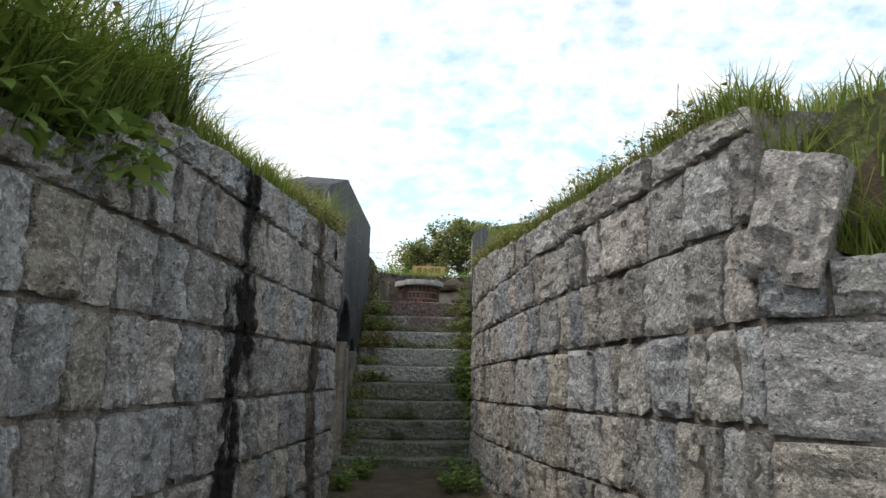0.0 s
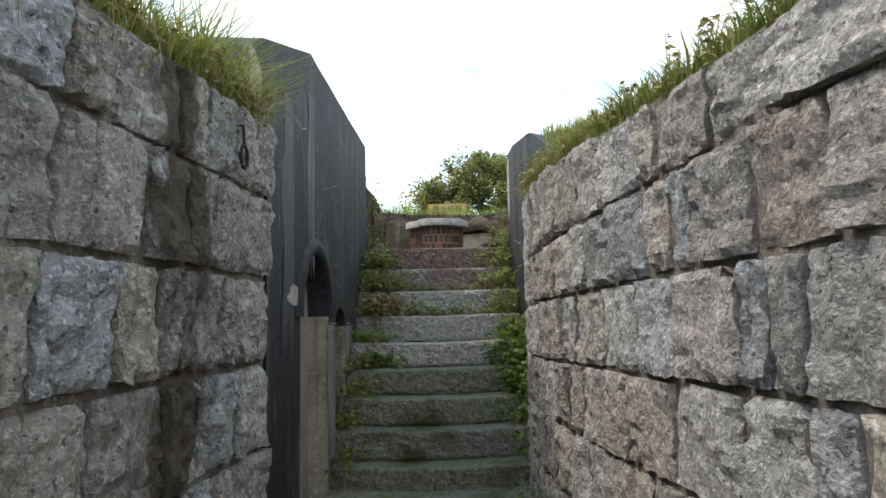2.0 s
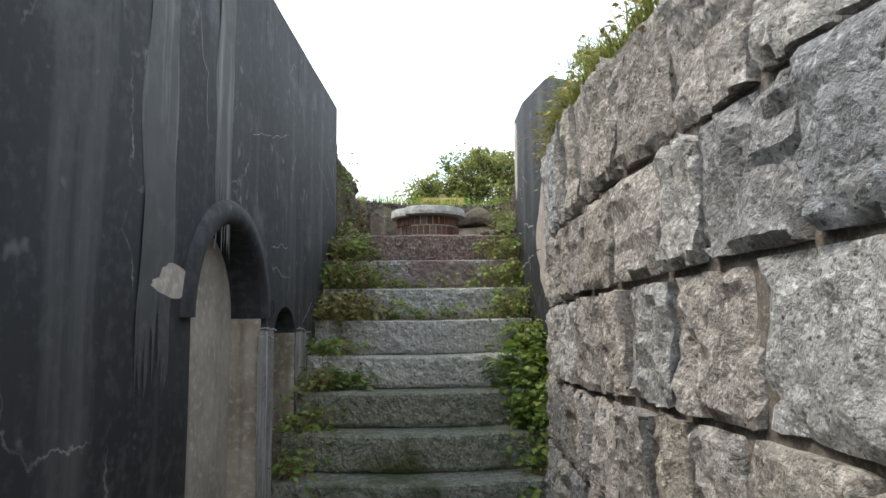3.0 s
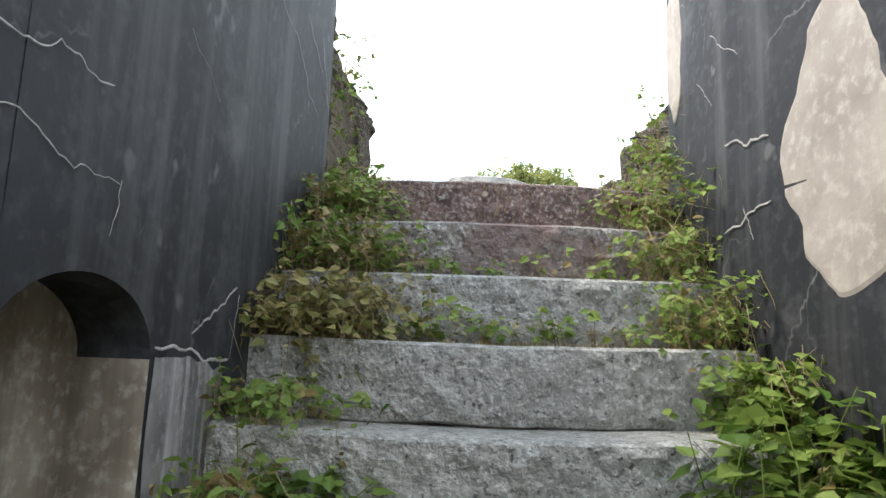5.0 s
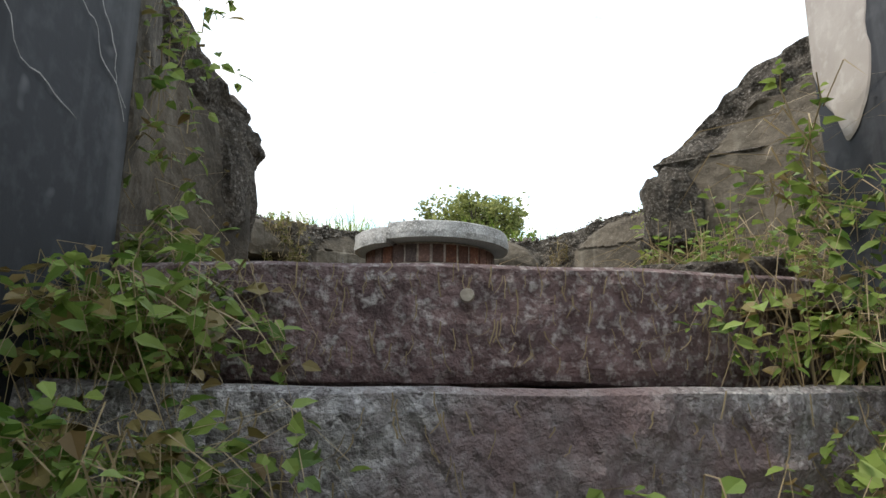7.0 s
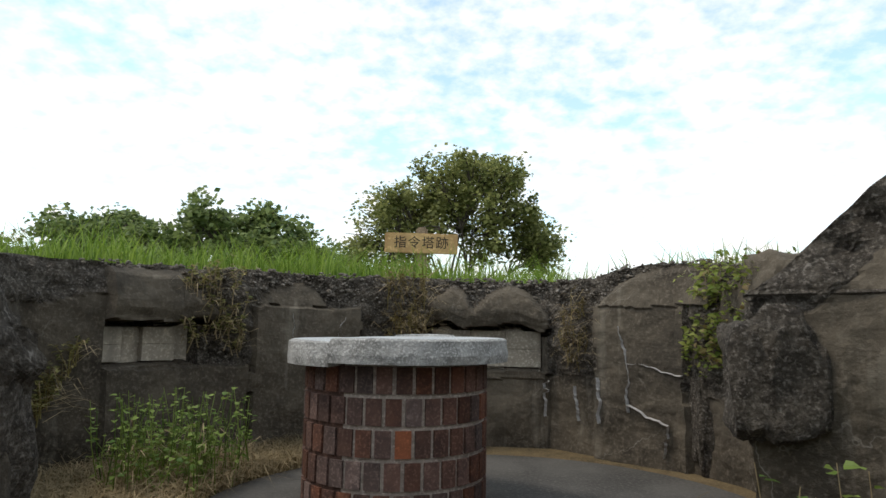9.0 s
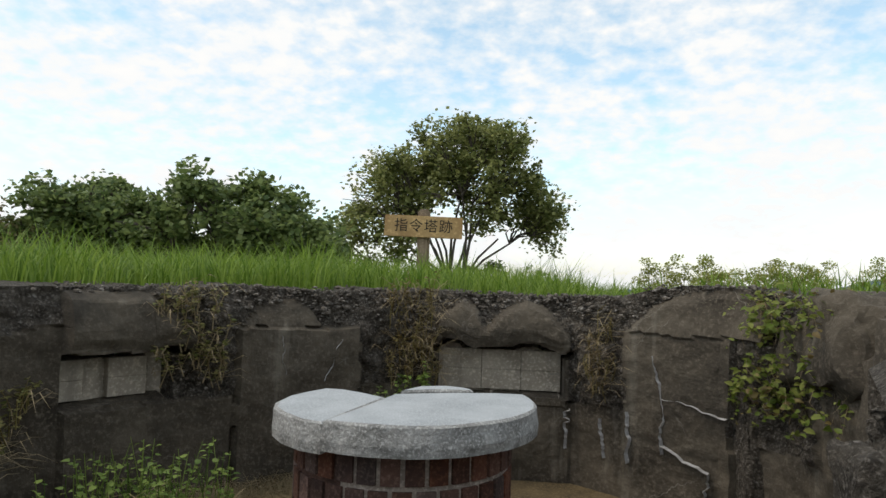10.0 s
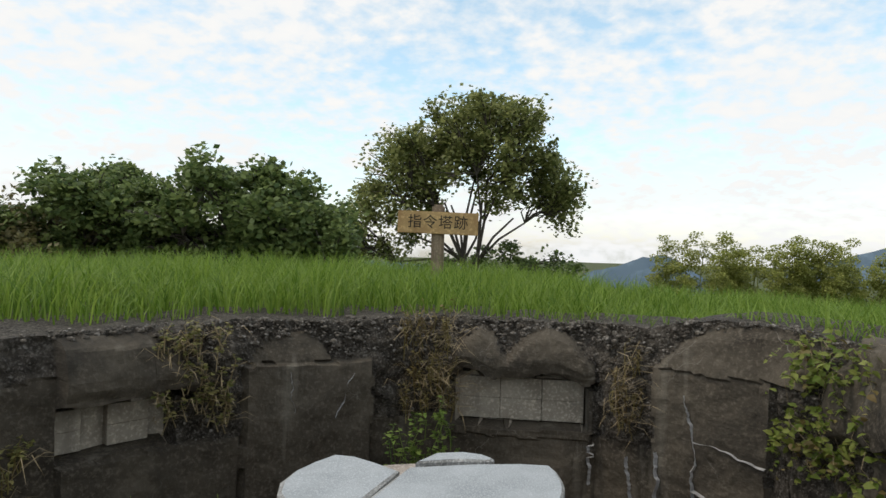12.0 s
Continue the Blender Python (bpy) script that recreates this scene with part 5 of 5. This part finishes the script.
def pebbles():
    """Small stones bedded in the broken upper band of the wall."""
    rng = random.Random(77)
    bm = bmesh.new()
    bmesh.ops.create_icosphere(bm, subdivisions=1, radius=1)
    base = [v.co.copy() for v in bm.verts]
    tri = [[v.index for v in f.verts] for f in bm.faces]
    bm.free()
    verts, faces = [], []
    total = length(COURT)
    for _ in range(4200):
        p, d = along(COURT, total * rng.uniform(0.35, 0.85))
        nrm = Vector((d.y, -d.x, 0))
        if p.y < 12.2:
            continue
        z = rng.uniform(2.6, court_top(p.x, p.y) + 0.01) if rng.random() < 0.3 else court_top(p.x, p.y) + 0.012 - abs(rng.gauss(0, 0.10))
        out, kind = relief(p.x, z)
        if kind != 1 and z < court_top(p.x, p.y) - 0.012:
            continue
        q = p + nrm * (ramp(z, (2.95, 0.0), (3.15, 0.06)) + rng.uniform(-0.03, 0.03))
        s = rng.uniform(0.004, 0.010) if rng.random() < 0.85 else rng.uniform(0.010, 0.020)
        st = (rng.uniform(0.7, 1.5), rng.uniform(0.7, 1.3), rng.uniform(0.5, 0.9))
        o = len(verts)
        verts += [(q.x + v.x * s * st[0], q.y + v.y * s * st[1], z + v.z * s * st[2]) for v in base]
        faces += [tuple(o + i for i in t) for t in tri]
    pydata_part("pebbles", verts, faces, M_PEBBLE, wall_court, "pebbles bedded in the broken concrete", kind="stuff")


M_PEBBLE = shader("pebble", (0.15, 0.128, 0.103), 0.9, dark=(0.05, 0.041, 0.032), light=(0.33, 0.30, 0.265), scale=26, fine=60, bump=0.3)
pebbles()


# ---- leafy plants ----
def plant(label, category, spots, seed, leaf, per, height, spread, leaf_mat, stem_mat=None, name="plant", droop=0.3, dry=0, dry_len=0.2):
    """A clump of stems with lobed leaves; spots: roots. dry: withered stalks per root."""
    rng = random.Random(seed)
    t = thing(name, label, category, at=spots[0])
    bm = bmesh.new()
    verts, faces = [], []
    dv, df = [], []
    for root in spots:
        R = Vector(root)
        h = height * rng.uniform(0.5, 1.1)
        a = rng.uniform(0, 6.28)
        tip = R + Vector((math.cos(a) * spread * rng.random(), math.sin(a) * spread * rng.random(), h))
        mid = lerp(R, tip, 0.5) + Vector((rng.uniform(-0.03, 0.03), rng.uniform(-0.03, 0.03), 0.02))
        limb(bm, [R - Vector((0, 0, 0.02)), mid, tip], 0.003, 0.0012, 4)
        for _ in range(per):
            k = rng.uniform(0.15, 1.0)
            base = lerp(lerp(R, mid, k), lerp(mid, tip, k), k)
            b2 = rng.uniform(0, 6.28)
            ax = Vector((math.cos(b2), math.sin(b2), rng.uniform(-droop, 0.5))).normalized()
            s = leaf * rng.uniform(0.45, 1.2)
            side = ax.cross(Vector((rng.gauss(0, 0.3), rng.gauss(0, 0.3), 1))).normalized()
            up = side.cross(ax)
            st = base + ax * s * 0.35
            o = len(verts)
            verts += [st, st + ax * s * 0.12 + side * s * 0.42 + up * s * 0.10, st + ax * s * 0.55 + side * s * 0.34 + up * s * 0.08, st + ax * s - up * s * 0.12,
                      st + ax * s * 0.55 - side * s * 0.34 + up * s * 0.08, st + ax * s * 0.12 - side * s * 0.42 + up * s * 0.10, st + ax * s * 0.5]
            faces += [(o, o + 1, o + 2, o + 6), (o + 6, o + 2, o + 3), (o, o + 6, o + 4, o + 5), (o + 6, o + 3, o + 4)]
        for _ in range(dry):
            b2, l = rng.uniform(0, 6.28), dry_len * rng.uniform(0.4, 1.3)
            p0 = R + Vector((rng.uniform(-0.06, 0.06), rng.uniform(-0.06, 0.06), rng.uniform(0, h * 0.6)))
            p1 = p0 + Vector((math.cos(b2) * l * 0.6, math.sin(b2) * l * 0.6, l * rng.uniform(-0.1, 0.5)))
            p2 = p1 + Vector((math.cos(b2) * l * 0.4, math.sin(b2) * l * 0.4, -l * rng.uniform(0.05, 0.4)))
            w = Vector((-math.sin(b2), math.cos(b2), 0.4)) * 0.0016
            o = len(dv)
            dv += [p0 - w, p0 + w, p1 - w, p1 + w, p2]
            df += [(o, o + 1, o + 3, o + 2), (o + 2, o + 3, o + 4)]
    part("stemwork", bm, stem_mat or leaf_mat, t, kind="stuff")
    if faces:
        pydata_part("foliage", verts, faces, leaf_mat, t, kind="stuff")
    if df:
        pydata_part("straw", dv, df, M_STRAW, t, "withered straw-coloured stalks", kind="stuff")
    return t


def step_spots(k, x0, x1, n, seed, d0=0.02, d1=0.2):
    """Roots on tread k between two x."""
    rng = random.Random(seed)
    r = 2.0 + 0.267 * k
    out = []
    for _ in range(n):
        x = rng.uniform(x0, x1)
        out.append((x, ARC[1] - math.sqrt(r * r - (x - ARC[0]) ** 2) + rng.uniform(d0, d1), step_z(k) - 0.01))
    return out


def tangle(label, category, roots, seed, reach, rise, fall, leaf, per, green, brown=0.4, lean=(0.0, -1.0)):
    """Arching stalks that rise from their roots and hang over, some withered and bare, the rest with leaves along them."""
    rng = random.Random(seed)
    t = thing("plant", label, category, at=roots[0])
    sv, sf, groups = [], [], {"fresh": ([], []), "withered": ([], [])}
    for root in roots:
        R = Vector(root)
        a = math.atan2(lean[1], lean[0]) + rng.gauss(0, 1.3)
        out, up = reach * rng.uniform(0.35, 1.2), rise * rng.uniform(0.4, 1.25)
        d = Vector((math.cos(a), math.sin(a), 0))
        drop = fall * rng.uniform(0.0, 1.0)
        pts = [R, R + d * out * 0.25 + Vector((0, 0, up * 0.75)), R + d * out * 0.6 + Vector((0, 0, up)), R + d * out * 0.9 + Vector((0, 0, up * 0.8 - drop * 0.4)), R + d * out + Vector((0, 0, up * 0.5 - drop))]
        pts = [pts[0]] + [p + Vector((rng.gauss(0, 0.026), rng.gauss(0, 0.026), rng.gauss(0, 0.016))) for p in pts[1:]]
        dry = rng.random() < brown
        w = Vector((-d.y, d.x, 0.5)).normalized() * rng.uniform(0.0008, 0.0021)
        o = len(sv)
        for i, p in enumerate(pts):
            k = 1 - 0.16 * i
            sv += [p - w * k, p + w * k]
        sf += [(o + 2 * i, o + 2 * i + 1, o + 2 * i + 3, o + 2 * i + 2) for i in range(4)]
        verts, faces = groups["withered" if dry and rng.random() < 0.7 else "fresh"]
        for _ in range(per // 3 if dry else per):
            f = rng.uniform(0.3, 4.0)
            i = min(3, int(f))
            base = lerp(pts[i], pts[i + 1], f - i)
            b = rng.uniform(0, 6.28)
            ax = Vector((math.cos(b), math.sin(b), rng.uniform(-0.9, 0.45))).normalized()
            size = leaf * rng.uniform(0.4, 1.35)
            side = ax.cross(Vector((rng.gauss(0, 0.6), rng.gauss(0, 0.6) - 0.5, 1))).normalized()
            n = side.cross(ax)
            q = len(verts)
            verts += [base, base + ax * size * 0.28 + side * size * 0.34 + n * size * 0.08, base + ax * size * 0.66 + side * size * 0.24 + n * size * 0.05, base + ax * size - n * size * 0.1,
                      base + ax * size * 0.66 - side * size * 0.24 + n * size * 0.05, base + ax * size * 0.28 - side * size * 0.34 + n * size * 0.08, base + ax * size * 0.5]
            faces += [(q, q + 1, q + 2, q + 6), (q + 6, q + 2, q + 3), (q, q + 6, q + 4, q + 5), (q + 6, q + 3, q + 4)]
    pydata_part("stemwork", sv, sf, M_STRAW, t, "withered straw-coloured stalks", kind="stuff")
    for name, mat in (("fresh", green), ("withered", M_LEAF_DRY)):
        if groups[name][1]:
            pydata_part("foliage", *groups[name], mat, t, kind="stuff")
    return t


# growth along the sides of the steps
for k in range(0, 9):
    lx = -0.66 - ramp(9.27 - 0.267 * k, (6.5, 0.02), (7.55, 0.12), (9.4, 0.28))
    rx = ramp(9.27 - 0.267 * k, (6.5, 0.72), (7.3, 0.80), (8.1, 0.74), (8.9, 0.58), (9.5, 0.50))
    n = (12, 150, 190, 200, 50, 44, 36, 26, 18)[k]
    wide = (0.10, 0.20, 0.30, 0.34, 0.2, 0.16, 0.14, 0.12, 0.1)[k]
    tangle("tangle of green weeds and withered stalks beside the steps", "weeds", step_spots(k, lx - 0.04, lx + wide, n, 200 + k, 0.02, 0.24), 210 + k, 0.26, 0.10 if k == 0 else 0.17 if k < 4 else 0.12, 0.16,
           0.036, 13, M_LEAF if k != 3 else M_LEAF_MIX, 0.25 if k == 0 else 0.55, (0.6, -1.0))
    if k:
        n = (0, 80, 110, 110, 70, 44, 30, 18, 12)[k]
        tangle("leafy creeper spilling over the side of the steps", "creeper", step_spots(k, rx - (0.26 if k < 4 else 0.16), rx + 0.02, n, 220 + k, 0.02, 0.24), 230 + k, 0.20, 0.20, 0.14,
               0.046 if k > 3 else 0.032, 11, M_LEAF, 0.4 if k < 4 else 0.12, (-0.5, -1.0))
for k, n in ((1, 24), (2, 46)):
    tangle("low weeds rooted along the back of the tread", "weeds", step_spots(k + 1, -0.5, 0.42, n, 240 + k, 0.19, 0.25), 250 + k, 0.10, 0.10, 0.05, 0.036, 8, M_LEAF, 0.35)
for k, n in ((2, 500), (3, 700)):
    blades("dry_grass", step_spots(k, -0.75, 0.6, n, 350 + k, 0.10, 0.26), M_STRAW, "dead grass and leaf litter at the back of the tread", "grass", 0.005, 0.03, 0.004, 3.0, 360 + k)
plant("young broad-leaved creeper on the step", "creeper", step_spots(5, -0.68, -0.42, 16, 261, 0.1, 0.24), 262, 0.055, 6, 0.14, 0.1, M_LEAF, M_LEAF, droop=0.5)
plant("broad-leaved creeper beside the gate block", "creeper", step_spots(5, 0.36, 0.74, 26, 263, 0.02, 0.24), 264, 0.075, 7, 0.34, 0.16, M_LEAF, M_LEAF, droop=0.5)
plant("broad-leaved creeper beside the gate block", "creeper", step_spots(6, 0.46, 0.78, 20, 265, 0.02, 0.24), 266, 0.075, 7, 0.34, 0.14, M_LEAF, M_LEAF, droop=0.5)
plant("climbing green vine against the block's end", "vine", [(-1.05 + 0.02 * i, 9.36 + 0.02 * (i % 3), 2.05 + 0.025 * i) for i in range(7)], 267, 0.035, 7, 0.05, 0.05, M_LEAF, M_STRAW, dry=3)
plant("wiry vine against the block's end", "vine", [(0.52 - 0.01 * i, 9.44, 2.2 + 0.05 * i) for i in range(7)], 268, 0.035, 8, 0.14, 0.14, M_LEAF, M_STRAW, dry=5, dry_len=0.4)
tangle("green vine climbing the broken end of the gate block", "vine", [(-0.99 + 0.03 * (i % 4), 9.38 + 0.03 * (i % 5), 2.12 + 0.017 * i) for i in range(44)], 290, 0.12, 0.10, 0.10, 0.034, 9, M_LEAF, 0.3, (0.6, -0.6))
tangle("creeper climbing the blackened gate block", "vine", [(0.56 - 0.006 * i, 8.86 + 0.02 * i, 1.95 + 0.013 * i) for i in range(30)], 291, 0.12, 0.10, 0.10, 0.034, 9, M_LEAF, 0.3, (-0.8, -0.5))
tangle("trailing stems hanging over the gate block beside the granite wall", "vine", [(0.80 - 0.004 * i, 7.86 + 0.02 * i, 2.62 - 0.01 * i) for i in range(14)], 292, 0.08, 0.04, 0.36, 0.026, 7, M_LEAF_MIX, 0.5, (-0.9, -0.3))
# foot of the passage
plant("low green weeds at the foot of the wall", "weeds", [(-0.42 + 0.2 * u, 5.2 + 1.5 * w, 0.2) for u, w in (lambda r: [(r.random(), r.random()) for _ in range(60)])(random.Random(3))], 270, 0.05, 8, 0.16, 0.12, M_LEAF, M_LEAF)
plant("low green weeds along the granite wall", "weeds", [(0.50 + 0.32 * u, 5.3 + 1.4 * w, 0.2) for u, w in (lambda r: [(r.random(), r.random()) for _ in range(70)])(random.Random(4))], 271, 0.05, 8, 0.2, 0.12, M_LEAF, M_LEAF)
plant("ragged weeds by the alcove", "weeds", [(-0.70, 7.95, 0.75), (-0.72, 8.0, 0.85), (-0.72, 8.05, 0.95), (-0.66, 7.9, 0.7)], 272, 0.03, 14, 0.35, 0.08, M_GRASS, M_GRASS)
# over the left wall's corner
plant("leafy creeper hanging over the wall corner", "creeper", [(-0.22 - 0.25 * u, 0.5 + 1.25 * w, 1.62 + 0.2 * u) for u, w in (lambda r: [(r.random(), r.random()) for _ in range(150)])(random.Random(6))], 273, 0.075, 9, 0.30, 0.28, M_LEAF, M_LEAF, droop=0.8)
tangle("dry and green grass hanging over the end of the granite wall", "grass", [(-0.27 - 0.05 * (i % 3), 3.5 + 0.0078 * i, left_top(3.5 + 0.0078 * i) + 0.02) for i in range(170)], 293, 0.13, 0.07, 0.24, 0.022, 7, M_LEAF_MIX, 0.65, (1.0, -0.2))
tangle("dry and green grass hanging over the granite wall's edge", "grass", [(along(RIGHT, 0.3 + 0.023 * i)[0].x + 0.03, along(RIGHT, 0.3 + 0.023 * i)[0].y, right_top(along(RIGHT, 0.3 + 0.023 * i)[0].y) + 0.02) for i in range(240)], 294, 0.09, 0.07, 0.10, 0.024, 8, M_LEAF_MIX, 0.5, (-1.0, -0.2))
tangle("wild herb with bare stalks on the wall corner", "herb", [(-0.24 - 0.02 * (i % 9), 0.9 + 0.024 * i, 1.86 + 0.004 * i) for i in range(44)], 295, 0.22, 0.34, 0.10, 0.03, 9, M_LEAF, 0.4, (0.9, 0.4))


def rootlets():
    """Short pale dead roots clinging to the faces of the two top steps."""
    rng = random.Random(61)
    verts, faces = [], []
    for k, count in ((0, 190), (1, 90)):
        r = 2.0 + 0.267 * k
        for _ in range(count):
            x = rng.uniform(-0.8, 0.45)
            z = step_z(k) - rng.uniform(0.01, 0.19)
            l, bend, w = rng.uniform(0.012, 0.05), rng.gauss(0, 0.010), rng.uniform(0.0006, 0.0014)
            o = len(verts)
            for i in range(4):
                xx = x + bend * (i / 3) ** 2 + rng.gauss(0, 0.0015)
                y = ARC[1] - math.sqrt(r * r - (xx - ARC[0]) ** 2) - 0.016
                verts += [(xx - w, y, z - l * i / 3), (xx + w, y, z - l * i / 3)]
            faces += [(o + 2 * i, o + 2 * i + 1, o + 2 * i + 3, o + 2 * i + 2) for i in range(3)]
    tagged(pydata_part("rootlets", verts, faces, M_STRAW), "pale dead rootlets clinging to the step faces", "roots", kind="stuff")


rootlets()
# weeds on the banks
plant("small-leaved wild herb on the bank", "herb", [(along(RIGHT, 0.2 + 5.3 * u)[0].x + 0.1, along(RIGHT, 0.2 + 5.3 * u)[0].y, right_top(along(RIGHT, 0.2 + 5.3 * u)[0].y)) for u in (lambda r: [r.random() for _ in range(60)])(random.Random(8))], 274, 0.022, 8, 0.2, 0.1, M_LEAF, M_STRAW, dry=2)
plant("bushy grass and herb at the end of the wall", "herb", [(0.74 + 0.1 * u, 6.6 + 0.9 * w, 2.28) for u, w in (lambda r: [(r.random(), r.random()) for _ in range(50)])(random.Random(9))], 275, 0.03, 10, 0.22, 0.16, M_GRASS, M_GRASS, dry=2)
plant("wild herb on the wall's edge", "herb", [(-0.38 - 0.1 * u, 3.6 + 1.3 * w, 2.18) for u, w in (lambda r: [(r.random(), r.random()) for _ in range(36)])(random.Random(10))], 276, 0.022, 9, 0.24, 0.12, M_LEAF, M_STRAW, dry=4)
# court
plant("bushy green weeds against the court wall", "weeds", [(-1.75 + 0.5 * u, 11.7 + 0.6 * w, COURT_Z - 0.02) for u, w in (lambda r: [(r.random(), r.random()) for _ in range(120)])(random.Random(12))], 280, 0.028, 11, 0.40, 0.16, M_LEAF, M_LEAF, dry=2)
plant("rank weeds heaped by the broken wall", "weeds", [(0.42 + 0.75 * u, 10.0 + 0.75 * w, COURT_Z - 0.02) for u, w in (lambda r: [(r.random(), r.random()) for _ in range(150)])(random.Random(14))], 282, 0.038, 12, 0.42, 0.14, M_LEAF, M_STRAW, dry=5, dry_len=0.35)
plant("rusty brown dried creeper on the court wall", "creeper", [(-0.76 + 0.26 * u, 13.2 + 0.06 * u, 2.62 + 0.5 * w) for u, w in (lambda r: [(r.random(), r.random()) for _ in range(70)])(random.Random(15))], 283, 0.020, 10, 0.14, 0.05, M_LEAF_DRY, M_LEAF_DRY, dry=4, dry_len=0.15)
plant("green weeds below the dried creeper", "weeds", [(-0.78 + 0.3 * u, 13.0 + 0.1 * u, 2.2 + 0.42 * w) for u, w in (lambda r: [(r.random(), r.random()) for _ in range(44)])(random.Random(16))], 284, 0.028, 14, 0.18, 0.08, M_LEAF, M_LEAF)
plant("dry creeper in the gap of the wall", "creeper", [(-1.75 + 0.26 * u, 12.55 + 0.2 * u, 2.66 + 0.42 * w) for u, w in (lambda r: [(r.random(), r.random()) for _ in range(60)])(random.Random(17))], 285, 0.024, 12, 0.1, 0.06, M_LEAF_MIX, M_STRAW, dry=2, dry_len=0.14)
tangle("yellow-green creeper spilling down the broken wall", "creeper", [(0.98 + 0.22 * u, 12.66 - 0.45 * u, 2.62 + 0.56 * w) for u, w in (lambda r: [(r.random(), r.random()) for _ in range(170)])(random.Random(18))], 286, 0.16, 0.06, 0.12, 0.034, 12, M_GRASS, 0.3, (-0.6, -0.8))
plant("dry creeper hanging in the rubble", "creeper", [(0.30 + 0.16 * u, 13.12 + 0.05 * u, 2.6 + 0.4 * w) for u, w in (lambda r: [(r.random(), r.random()) for _ in range(30)])(random.Random(19))], 287, 0.018, 9, 0.1, 0.05, M_LEAF_DRY, M_LEAF_DRY, dry=4, dry_len=0.16)
plant("rusty creeper by the broken wall", "creeper", [(-2.2 + 0.14 * u, 11.9 + 0.3 * w, 2.4 + 0.35 * u * w) for u, w in (lambda r: [(r.random(), r.random()) for _ in range(44)])(random.Random(20))], 288, 0.024, 12, 0.14, 0.08, M_LEAF_MIX, M_LEAF_DRY, dry=2)
straw = scatter(16000, 51, -2.1, 0.3, 10.0, 13.2, lambda x, y: within(x, y, COURT) and math.hypot(x + 0.12, y - 11.75) > 1.17 and x < -0.5, lambda x, y: COURT_Z + 0.02)
blades("dry_grass", straw, M_STRAW, "matted dead grass on the court floor", "grass", 0.02, 0.10, 0.005, 3.4, 52)
lip = scatter(1500, 53, -0.85, 0.5, 9.28, 10.1, lambda x, y: math.hypot(x - ARC[0], y - ARC[1]) < 1.93, lambda x, y: COURT_Z + 0.03)
blades("dry_grass", lip, M_STRAW, "dead grass strewn behind the top step", "grass", 0.005, 0.035, 0.004, 3.0, 54)


# ---- pieces ----
lay_stones(wall_left, LEFT, 1, lambda p: left_top(p.y), [0.0, 0.43, 0.725, 1.022, 1.319, 1.616, 1.913, 2.2], 21, 0.14, 0.31, d0=2.0)
lay_stones(wall_right, RIGHT, -1, lambda p: right_top(p.y), [0.0, 0.345, 0.66, 0.975, 1.288, 1.602, 1.9, 2.2], 22, 0.15, 0.38, slope=-0.025)
lay_stones(wall_wing, WING, -1, lambda p: min(1.53, wing_top(p.x)), [0.0, 0.34, 0.68, 1.0, 1.34, 1.56], 23, 0.26, 0.45)
# the tall leaning stone at the corner of the entrance
corner = new("stone", STONES[5])
corner.parent = wall_wing
corner.matrix_basis = Matrix.Translation((1.845, 1.80, 1.64)) @ Matrix.Rotation(math.atan2(0.55, -0.76) + math.pi, 4, "Z") @ Matrix.Rotation(radians(16), 4, "Y") @ Matrix.Diagonal((0.23, 0.14, 0.40, 1))
